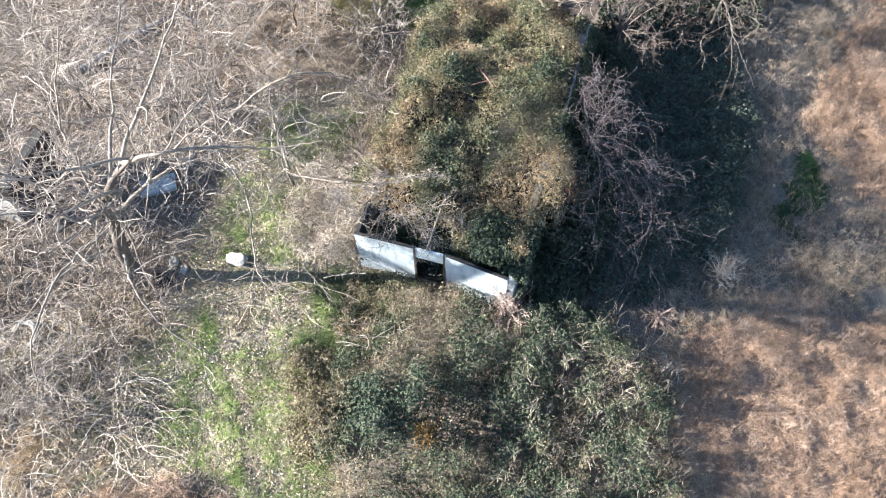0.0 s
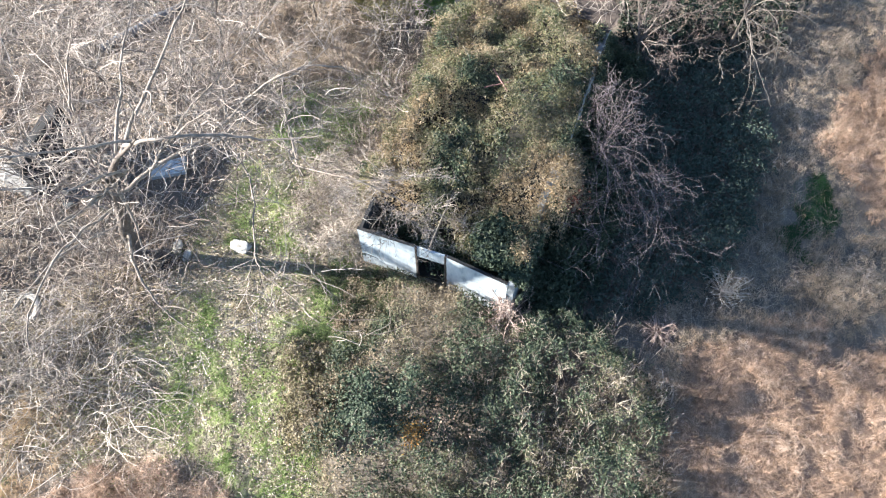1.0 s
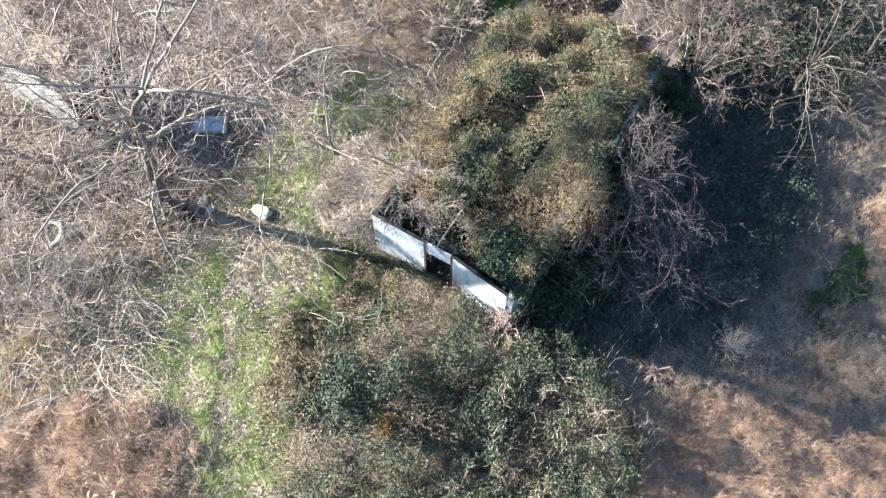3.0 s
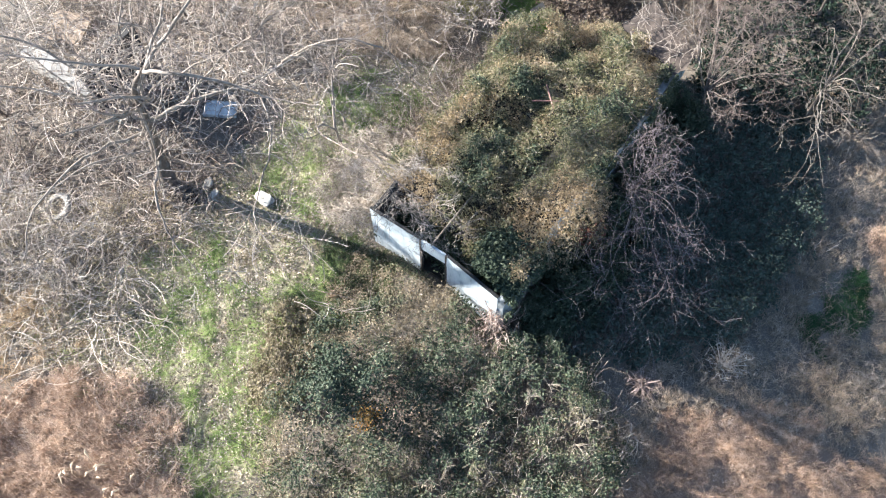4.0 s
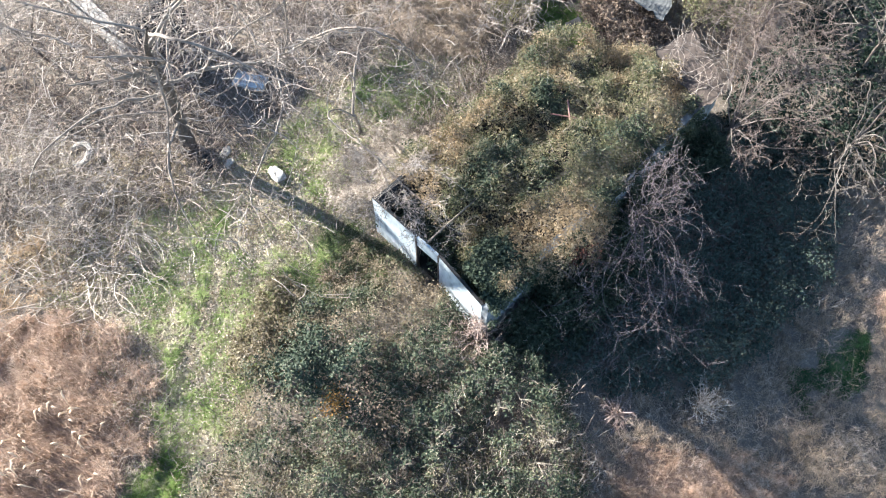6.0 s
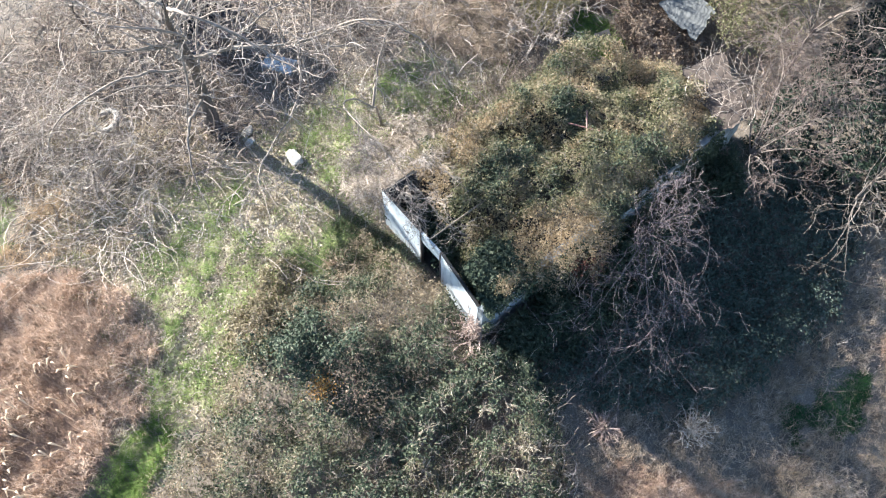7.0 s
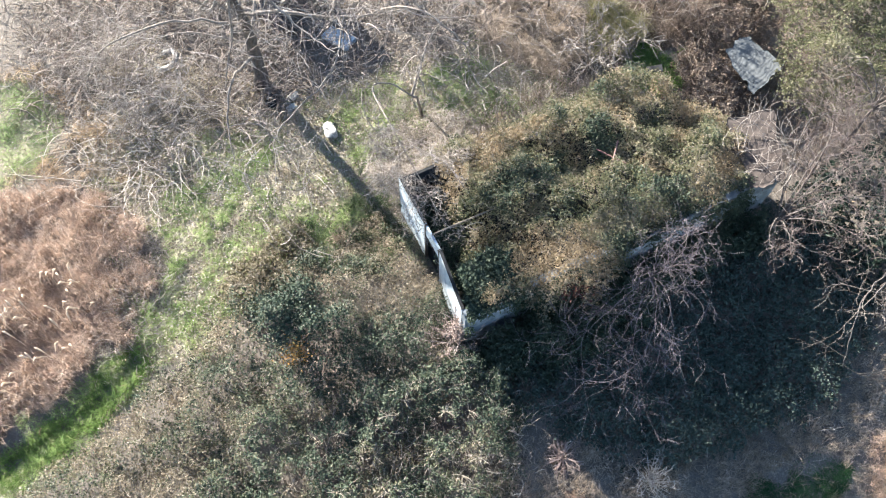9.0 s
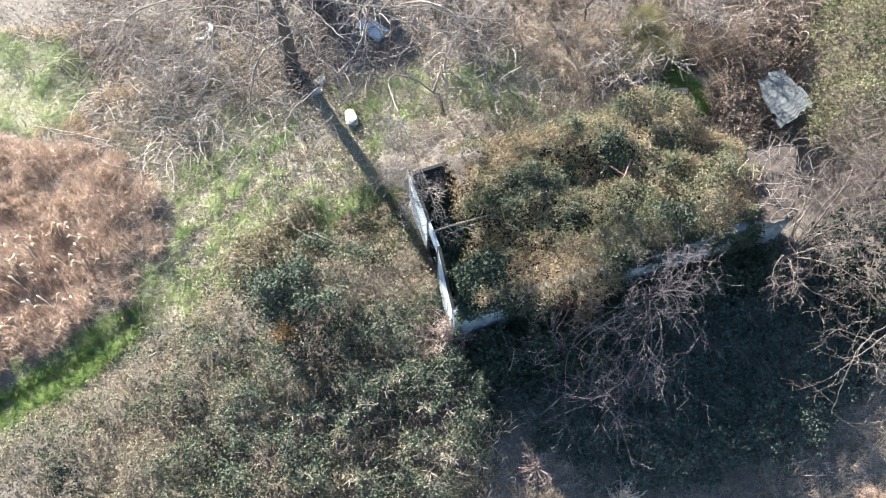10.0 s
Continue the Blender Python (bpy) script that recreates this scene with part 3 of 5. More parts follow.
def build_house():
    house = empty("ruined_house", 0.7, 5.0, -0.3, "roofless whitewashed masonry house overgrown with ivy", "house")
    fw = hold(new("front_wall"), house)
    fw["label"] = "whitewashed plaster front wall with an open doorway"

    def put(name, me, label=""):
        return part(name, me, fw, label)

    put("wall_panel", block("wall_panel", (-1.89, 0.0, -0.45), (-0.03, 0.085, WALL_TOP), WHITEWASH, 0, 0.012, 9, 1))
    bent = block("wall_panel", (0.98, 0.0, -0.45), (2.98, 0.085, WALL_TOP - 0.01), WHITEWASH, 0, 0.012, 9, 2)
    for w in bent.vertices:
        w.co.y -= 0.13 * (w.co.x - 0.98)
    put("wall_panel", bent)
    for x0, x1, seed in ((-1.9, -0.04, 21), (1.0, 2.97, 22)):
        cap = block("coping", (x0, -0.008, WALL_TOP + 0.006), (x1, 0.09, WALL_TOP + 0.022), MORTAR_AND_SHADE, 0, 0.006, 7, seed)
        for w in cap.vertices:
            w.co.y -= 0.13 * max(w.co.x - 0.98, 0)
        put("coping", cap, "thin dark mortar coping")
    put("lintel", block("lintel", (0.03, 0.012, 1.5), (0.92, 0.08, WALL_TOP - 0.02), WHITEWASH, 0, 0.008, 5, 3))
    put("door_post", block("door_post", (-0.035, -0.012, -0.4), (0.035, 0.09, WALL_TOP), DARK_WOOD, 0.008), "dark weathered wooden door post")
    put("door_post", block("door_post", (0.915, -0.012, -0.4), (0.985, 0.09, WALL_TOP), DARK_WOOD, 0.008), "dark weathered wooden door post")
    skew = block("side_wall", (3.2, -0.25, -0.45), (3.42, 11.0, WALL_TOP), SHADED_WASH, 0, 0.05, 11, 4)
    for w in skew.vertices:
        w.co.x -= 0.21 * (1 - w.co.y / 11)
    hold(part("side_wall", skew, house), house)
    # the other side wall and the rear corner have crumbled; their near-black colour carries the interior's shade
    crumbled = hold(part("side_wall", block("side_wall", (-1.89, 0.1, -0.45), (-1.79, 1.4, WALL_TOP - 0.12), MORTAR_AND_SHADE, 0, 0.02, 5, 5), house), house)
    part("wall_stub", block("wall_stub", (-1.89, 1.405, -0.45), (-1.79, 9.0, 1.1), MORTAR_AND_SHADE, 0, 0.05, 11, 8), crumbled)
    hold(part("back_wall", block("back_wall", (0.9, 10.8, -0.45), (3.2, 11.0, WALL_TOP - 0.1), MORTAR_AND_SHADE, 0, 0.04, 9, 6), house), house)
    # near-black floor: the shade inside the walls is put into its colour
    hold(part("earth_floor", block("earth_floor", (-1.77, 0.09, -0.5), (3.0, 10.79, -0.05), SHADE_EARTH, 0, 0.05, 9, 7), house, "earth floor coloured near-black for the interior's shade"), house)
    return house


build_house()

# ---- plants ----


def sprigs(c, up, n_side, rng, length=0.22):
    """Short leafy shoots: for every place of c, n_side leaf places along a shoot."""
    n = len(c)
    a = rng.random(n) * 2 * np.pi
    d = np.stack([np.cos(a), np.sin(a), up * (0.4 + rng.random(n))], 1)
    d = unit(d) * (length * (0.5 + rng.random(n)))[:, None]
    u = rng.random((n, n_side, 1))
    pts = c[:, None] + d[:, None] * u + rng.normal(0, 0.025, (n, n_side, 3))
    return pts.reshape(-1, 3), np.stack([c - d * 0.3, c + d * 0.4, c + d], 1)


def ivy_fill():
    rng = np.random.default_rng(41)
    p = scatter(HOUSE_IVY, 25000, rng, 0.45)
    top = ivy_top(p[:, 0], p[:, 1])
    g = ground_z(p[:, 0], p[:, 1])
    z = np.maximum(top - rng.exponential(0.2, len(p)), g + 0.05)
    # the rim hangs down to the ground
    rim = (edge_distance(p[:, 0], p[:, 1], HOUSE_IVY) < 0.35) & (p[:, 0] < 0.5) & (p[:, 1] > 3) & (rng.random(len(p)) < 0.5)
    z = np.where(rim, g + 0.05 + (top - g) * rng.random(len(p)), z)
    keep = vnoise(p[:, 0], p[:, 1], 0.3, 33) + 0.4 * rng.random(len(p)) > 0.36
    shoots = np.column_stack([p, z])[keep]
    c, stems = sprigs(shoots, 0.5, 6, rng)
    x, y = c[:, 0], c[:, 1]

    def spot(px, py, rx, ry):
        return np.exp(-(((x - px) / rx) ** 2 + ((y - py) / ry) ** 2))

    tone = vnoise(x, y, 0.8, 34) + 0.5 * (vnoise(x, y, 0.3, 36) - 0.5) + 0.16 * rng.normal(size=len(c))
    tone += 0.9 * spot(3.4, 3.0, 1.0, 1.2) + 0.75 * spot(2.5, 2.7, 0.8, 0.8) + 0.5 * spot(2.4, 9.3, 0.7, 0.8) + 0.35 * spot(1.0, 8.7, 0.9, 0.7) + 0.55 * spot(-1.2, 2.9, 0.7, 0.7) + 0.4 * spot(-1.2, 1.5, 0.6, 0.5) + 0.3 * spot(1.6, 4.9, 0.5, 0.6) + 0.3 * spot(-1.2, 8.6, 1.0, 1.2)
    tone -= 0.75 * spot(-0.1, 6.2, 0.8, 0.5) + 0.7 * spot(0.2, 2.7, 0.7, 0.8) + 0.4 * spot(0.9, 3.6, 0.5, 0.6) + 0.7 * spot(3.3, 5.2, 0.5, 0.7) + 0.5 * spot(2.5, 6.5, 0.5, 1.0)
    kinds = np.digitize(tone, [0.2, 0.58, 0.84])
    for q, (name, size, mat, label) in enumerate((("dark_ivy_thicket", 0.07, IVY_DEEP, "dark green ivy leaves inside the roofless house"), ("ivy_thicket", 0.056, IVY, "dense olive-green ivy filling the roofless house"), ("dry_ivy_thicket", 0.054, TAN_LEAF, "yellowed and tan ivy leaves over the house"), ("withered_ivy_thicket", 0.054, WITHERED_LIT, "withered golden-brown leaves over the house, lightened as if sunlit"))):
        thing(name, leaf_mesh(name, c[kinds == q], size, mat, rng, 0.5), label, "ivy", "", "stuff")
    pick = rng.random(len(stems)) < 0.15
    thing("ivy_stems", tube_mesh("ivy_stems", stems[pick], np.tile([0.006, 0.005, 0.003], (pick.sum(), 1)), STEM, 3), "thin brown ivy stems over the house", "ivy", "", "stuff")


def front_bush():
    rng = np.random.default_rng(42)
    p = scatter(FRONT_BUSH, 34000, rng, 0.4)
    top = bush_top(p[:, 0], p[:, 1])
    g = ground_z(p[:, 0], p[:, 1])
    z = np.maximum(top - rng.exponential(0.14, len(p)), g + 0.03)
    keep = (0.5 * vnoise(p[:, 0], p[:, 1], 0.28, 43) + 0.5 * vnoise(p[:, 0], p[:, 1], 0.55, 46) + 0.35 * rng.random(len(p)) > 0.42 - 0.12 * np.clip((-7 - p[:, 1]) / 2, 0, 1) + 0.2 * np.clip((p[:, 0] - 3.0) / 1.5, 0, 1) * (p[:, 1] > -8)) & ~((p[:, 1] > -0.06 - 0.13 * np.clip(p[:, 0] - 0.98, 0, 3)) & (p[:, 0] < 3.3))
    shoots = np.column_stack([p, z])[keep]
    c, stems = sprigs(shoots, 0.5, 5, rng, 0.22)
    c = c[~((c[:, 1] > -0.04 - 0.13 * np.clip(c[:, 0] - 0.98, 0, 3)) & (c[:, 0] < 3.25))]
    x, y = c[:, 0], c[:, 1]

    def spot(px, py, rx, ry):
        return np.exp(-(((x - px) / rx) ** 2 + ((y - py) / ry) ** 2))

    mound = spot(0.4, -4.7, 1.35, 1.3) + 0.22 * rng.normal(size=len(c)) + 0.3 * (vnoise(x, y, 0.6, 40) - 0.5) > 0.5
    tone = 0.75 * vnoise(x, y, 1.1, 44) + 0.45 * vnoise(x, y, 0.35, 45) + 0.14 * rng.normal(size=len(c))
    tone -= 0.3 * spot(2.9, -4.2, 1.2, 1.3) + 0.1 * spot(5.6, -4.0, 2.2, 2.6) - 0.2 * spot(2.6, -7.2, 1.0, 1.6) + 0.15 * spot(-1.4, -1.8, 1.3, 1.5)
    tone -= 0.26 * np.clip((x - 0.6) / 1.5, 0, 1) * np.clip((y + 8) / 1.5, 0, 1)
    kinds = np.where(mound, 4, np.digitize(tone, [0.33, 0.5, 0.68]))
    for q, (name, size, mat, label) in enumerate((("dark_bramble_thicket", 0.068, IVY_DEEP, "dark green bramble leaves of the thicket"), ("bramble_thicket", 0.055, BRAMBLE_GREEN, "low grey-green bramble thicket before the house"), ("brown_bramble_thicket", 0.055, BRAMBLE, "low olive-brown bramble thicket before the house"), ("dry_bramble_thicket", 0.053, PINK_LEAF, "dry pinkish-brown brambles of the thicket"), ("dark_ivy_mound", 0.085, IVY_DARK, "dark green glossy ivy mound in the brambles"))):
        thing(name, leaf_mesh(name, c[kinds == q], size, mat, rng, 0.5), label, "ivy" if q == 4 else "bramble", "", "stuff")
    pick = rng.random(len(stems)) < 0.14
    thing("bramble_shoots", tube_mesh("bramble_shoots", stems[pick], np.tile([0.005, 0.004, 0.003], (pick.sum(), 1)), STEM, 3), "thin dry bramble shoots of the thicket", "bramble", "", "stuff")


def thicket(name, poly, n, low, high, mat, seed, label, category="bush", size=0.085, stem=0.2, soft=0.9):
    """A leafy thicket of short shoots over a patch of ground."""
    rng = np.random.default_rng(seed)
    p = scatter(poly, n, rng, 0.4)
    top = mound_top(p[:, 0], p[:, 1], poly, low, high, seed, soft)
    g = ground_z(p[:, 0], p[:, 1])
    z = np.maximum(top - rng.exponential(0.16, len(p)), g + 0.03)
    keep = (vnoise(p[:, 0], p[:, 1], 0.28, seed) + 0.4 * rng.random(len(p)) > 0.36) & ~((p[:, 0] > 3.15) & (p[:, 0] < 3.5) & (p[:, 1] > 0) & (p[:, 1] < 11))
    c, stems = sprigs(np.column_stack([p, z])[keep], 0.5, 6, rng, 0.2)
    thing(name, leaf_mesh(name, c, size, mat, rng, 0.4), label, category, "", "stuff")
    pick = rng.random(len(stems)) < stem
    shoots = name + "_shoots"
    thing(shoots, tube_mesh(shoots, stems[pick], np.tile([0.006, 0.005, 0.003], (pick.sum(), 1)), STEM, 3), "thin dry shoots of the " + label, category, "", "stuff")


def grass_field(name, poly, n, height, lean, mat, seed, label, category="grass", width=0.012, ragged=0.6, clump=0.8, bearing=None, spread=0.8, tuft=0):
    rng = np.random.default_rng(seed)
    p = scatter(poly, max(n // tuft, 1) if tuft else n, rng, ragged)
    keep = vnoise(p[:, 0], p[:, 1], clump, seed) + (0.35 if clump < 0.5 else 0.6) * rng.random(len(p)) > (0.42 if clump < 0.5 else 0.48)
    if name == "waste_grass":
        keep &= ~inside(p[:, 0], p[:, 1], GREEN_FAR)
    if mat is RANK:
        keep &= ~inside(p[:, 0], p[:, 1], GREEN_BACK)
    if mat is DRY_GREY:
        # pale blades are thinned inside the shadow's outline so that it reads darker
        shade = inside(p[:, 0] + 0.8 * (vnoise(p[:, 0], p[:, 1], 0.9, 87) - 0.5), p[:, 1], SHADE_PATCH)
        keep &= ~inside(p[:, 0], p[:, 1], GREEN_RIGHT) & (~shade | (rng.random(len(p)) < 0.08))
    if mat is STRAW_PALE:
        keep &= ~inside(p[:, 0], p[:, 1], GREEN_MID) | (rng.random(len(p)) < 0.35)
        u = np.clip((p[:, 1] + 3.6) / -4.4, 0, 1)
        off = np.abs(p[:, 0] - (-5.3 + 3.0 * u))
        keep &= (off < 0.2) | (off > 1.05) | (p[:, 1] > -3.6) | (p[:, 1] < -8.2) | (rng.random(len(p)) < 0.3)
    if mat is GREEN:
        # a worn lane of dead leaves runs through the turf
        u = np.clip((p[:, 1] + 3.6) / -4.4, 0, 1)
        off = p[:, 0] - (-5.3 + 3.0 * u + 0.15 * np.sin(p[:, 1] * 2))
        if poly is GREEN_STRIP:
            near = np.minimum(np.abs(off + 0.5), np.abs(off - 0.55))
            keep &= (near < 0.45) | (rng.random(len(p)) < 0.42)
        keep &= (np.abs(off) > 0.22 + 0.1 * rng.random(len(p))) | (p[:, 1] > -3.6) | (p[:, 1] < -8.2) | (rng.random(len(p)) < 0.1)
    p = p[keep]
    if tuft:
        # blades stand in tufts that hang one way
        bearing = np.repeat(rng.random(len(p)) * 2 * np.pi, tuft)
        p = np.repeat(p, tuft, 0)
        p = p + rng.normal(0, 0.06, p.shape)
        spread = 0.7
    h = height * (0.25 + 1.5 * vnoise(p[:, 0], p[:, 1], clump, seed + 1) * vnoise(p[:, 0], p[:, 1], clump * 0.4, seed + 2) ** 0.5)
    return thing(name, blade_mesh(name, on_ground(p, -0.02), h, lean, mat, rng, width, bearing, spread), label, category, "", "stuff")


def ditch_grass():
    rng = np.random.default_rng(80)
    p = scatter([(-2.6, -8.0), (-1.0, -7.4), (0.9, -9.6), (1.9, -13), (4.2, -18), (1.8, -19), (-0.6, -14), (-1.6, -10)], 42000, rng, 0.3)
    d = ditch_distance(p[:, 0], p[:, 1])
    p = p[d < 0.75 - 0.6 * vnoise(p[:, 0], p[:, 1], 0.7, 85)]
    thing("ditch_grass", blade_mesh("ditch_grass", on_ground(p, -0.02), 0.26, 1.1, GRASS_BANK, rng, 0.01), "lush green grass on the banks of the ditch", "grass", "", "stuff")


ALL_ROUND = [(-21, 8), (-16.5, -13), (-8, -15.5), (3, -15.5), (16, -5), (16, 17), (-4, 23), (-12, 18)]


def litter():
    rng = np.random.default_rng(51)
    p = scatter([(-18, -13), (-8, -13), (-1.0, -9), (-1.0, 14), (-12, 18), (-21, 8)], 62000, rng, 0.3)
    keep = vnoise(p[:, 0], p[:, 1], 1.1, 52) + 0.6 * rng.random(len(p)) > 0.5
    c = on_ground(p[keep], 0.0)
    c[:, 2] += 0.02 + 0.03 * rng.random(len(c))
    q = scatter(CLEARING, 46000, rng, 0.6)
    q = q[vnoise(q[:, 0], q[:, 1], 0.5, 53) + 0.5 * rng.random(len(q)) > 0.48]
    q = on_ground(q, 0.03)
    q[:, 2] += 0.07 * rng.random(len(q))
    c = np.concatenate([c, q])
    thing("leaf_litter", leaf_mesh("leaf_litter", c, 0.058, LITTER, rng, 0.55, 0.32), "pale dead leaves scattered over the ground", "leaves", "", "stuff")


def branch_path(p, d, length, k, rng, wander=0.25, droop=0.0):
    pts = [np.array(p, float)]
    d = np.array(d, float)
    curl = rng.normal(0, wander * 0.95, 3) * 3 / (k - 1)
    for _ in range(k - 1):
        d = d + curl + rng.normal(0, wander * 0.3, 3)
        d[2] -= droop * 3 / (k - 1)
        d /= np.linalg.norm(d)
        pts.append(pts[-1] + d * length / (k - 1))
    return np.array(pts)


def smooth_line(pts, fine=5):
    """A curve through the given points."""
    p = np.asarray(pts, float)
    q = np.concatenate([[2 * p[0] - p[1]], p, [2 * p[-1] - p[-2]]])
    out = []
    for i in range(1, len(q) - 2):
        for s in np.arange(fine) / fine:
            out.append(0.5 * (2 * q[i] + (q[i + 1] - q[i - 1]) * s + (2 * q[i - 1] - 5 * q[i] + 4 * q[i + 1] - q[i + 2]) * s ** 2 + (3 * q[i] - q[i - 1] - 3 * q[i + 1] + q[i + 2]) * s ** 3))
    return np.array(out + [p[-1]])


def twig_mesh(name, paths, radii, mat, sides=3):
    """Tubes of unequal numbers of joints in one mesh."""
    vs, fs, base = [], [], 0
    for k in sorted({len(q) for q in paths}):
        pick = [i for i, q in enumerate(paths) if len(q) == k]
        a, f = tube_arrays(np.array([paths[i] for i in pick]), np.array([radii[i] for i in pick]), sides)
        vs.append(a)
        fs.append(f + base)
        base += len(a)
    return fast_mesh(name, np.concatenate(vs), np.concatenate(fs), mat, True)


def grow_twigs(stems, rng, per=(7, 6, 4), lengths=(0.5, 0.5, 0.45), wander=0.3, droop=0.03, k=4, rmin=0.004, cap=9.0):
    """Side shoots on side shoots of the given stems [(path, radii)]. Returns one array of paths and one of radii."""
    level = stems
    allp, allr = [], []
    for gen, (count, share) in enumerate(zip(per, lengths)):
        nxt = []
        k = 7 if gen == 0 else 5
        for path, rad in level:
            total = np.linalg.norm(np.diff(path, axis=0), axis=1).sum()
            for _ in range(max(1, int(round(count * (0.6 + 0.8 * rng.random()))))):
                u = (0.2 + 0.8 * rng.random()) * (len(path) - 1)
                i = min(int(u), len(path) - 2)
                f = u - i
                at = path[i] * (1 - f) + path[i + 1] * f
                r0 = (rad[i] * (1 - f) + rad[i + 1] * f) * (0.35 + 0.3 * rng.random())
                ahead = unit(path[i + 1] - path[i])
                d = unit(ahead * 0.8 + rng.normal(0, 0.65, 3) + np.array([0, 0, 0.1]))
                ln = min(total * share, cap) * (0.5 + 0.9 * rng.random())
                if ln < 0.12:
                    continue
                pp = branch_path(at, d, ln, k, rng, wander, droop)
                rr = np.maximum(np.linspace(r0, r0 * 0.3, k), rmin)
                allp.append(pp)
                allr.append(rr)
                nxt.append((pp, rr))
        level = nxt
    return allp, allr


def bare_tree(name, x, y, limbs, trunk, trunk_r, label, rng, bark, twig_mat, per=(7, 6, 4), lengths=(0.5, 0.5, 0.45), wander=0.3, droop=0.03, rmin=0.005, limb_mat=None, k=4, open_to=None, cap=9.0):
    base_z = float(ground_z(x, y))
    tree = empty(name, x, y, base_z, label, "tree")
    tp = np.array(trunk, float)
    tp[0, 2] = base_z - 0.15
    rest = list(limbs)
    # the trunk runs on into its first limb
    lead, lead_r = rest.pop(0)
    whole = smooth_line(np.concatenate([tp, np.array(lead[1:], float)]), 5)
    n1 = 5 * (len(tp) - 1)
    n2 = len(whole) - 1 - n1
    rad = np.concatenate([np.linspace(trunk_r, max(lead_r * 1.1, trunk_r * 0.55), n1 + 1), np.linspace(max(lead_r * 1.1, trunk_r * 0.55), lead_r * 0.22, n2 + 1)[1:]])
    rad[:3] *= [1.5, 1.2, 1.05]
    rad *= 1 + 0.03 * rng.normal(size=len(rad))
    whole[1:-1] += rng.normal(0, 1, (len(whole) - 2, 3)) * rad[1:-1, None] * 0.1
    hold(part("trunk", tube_mesh("trunk", whole[None], rad[None], bark, 10), None), tree)
    stems = [(whole[n1:], rad[n1:])]
    for path, r in rest:
        fine = smooth_line(path, 5)
        step = np.linalg.norm(fine[1] - fine[0])
        fine[1:-1] += rng.normal(0, 0.07 * step, (len(fine) - 2, 3))
        rad = np.linspace(r, r * 0.22, len(fine)) * (1 + 0.05 * rng.normal(size=len(fine)))
        hold(part("limb", tube_mesh("limb", fine[None], rad[None], limb_mat or PALE_BARK, 7), None), tree)
        stems.append((fine, rad))
    tw, tr = grow_twigs(stems, rng, per, lengths, wander=wander, droop=droop, rmin=rmin, k=k, cap=cap)
    if open_to:
        # few twigs reach out over the clearing
        for cx, cy, nx, ny, share in open_to:
            kept = [q for q in range(len(tw)) if (tw[q][:, 0].mean() - cx) * nx + (tw[q][:, 1].mean() - cy) * ny < 0 or rng.random() < share]
            tw, tr = [tw[q] for q in kept], [tr[q] for q in kept]
    for q in range(len(tw)):
        if tr[q][0] > 0.022:
            hold(part("bough", tube_mesh("bough", tw[q][None], tr[q][None], limb_mat or PALE_BARK, 5), None), tree)
    fine = [q for q in range(len(tw)) if tr[q][0] <= 0.022]
    crown = hold(part("crown", twig_mesh("crown", [tw[q] for q in fine], [tr[q] for q in fine], twig_mat, 3), None), tree)
    crown["kind"] = "stuff"
    return tree


def arching_limbs(fork, tips, rise, r, rng):
    """Limbs that leave one fork, rise and bend over to the given tips."""
    f = np.array(fork)
    limbs = []
    for tip in tips:
        d = np.array(tip) - f
        side = np.array([-d[1], d[0], 0]) * rng.normal(0, 0.2)
        lift = np.array([0, 0, rise * (0.5 + 0.9 * rng.random())])
        limbs.append(([fork, tuple(f + 0.22 * d + 0.75 * lift + 0.6 * side), tuple(f + 0.58 * d + lift + side), tuple(f + 0.84 * d + 0.5 * lift + 0.5 * side), tip], r * (0.75 + 0.5 * rng.random())))
    return limbs


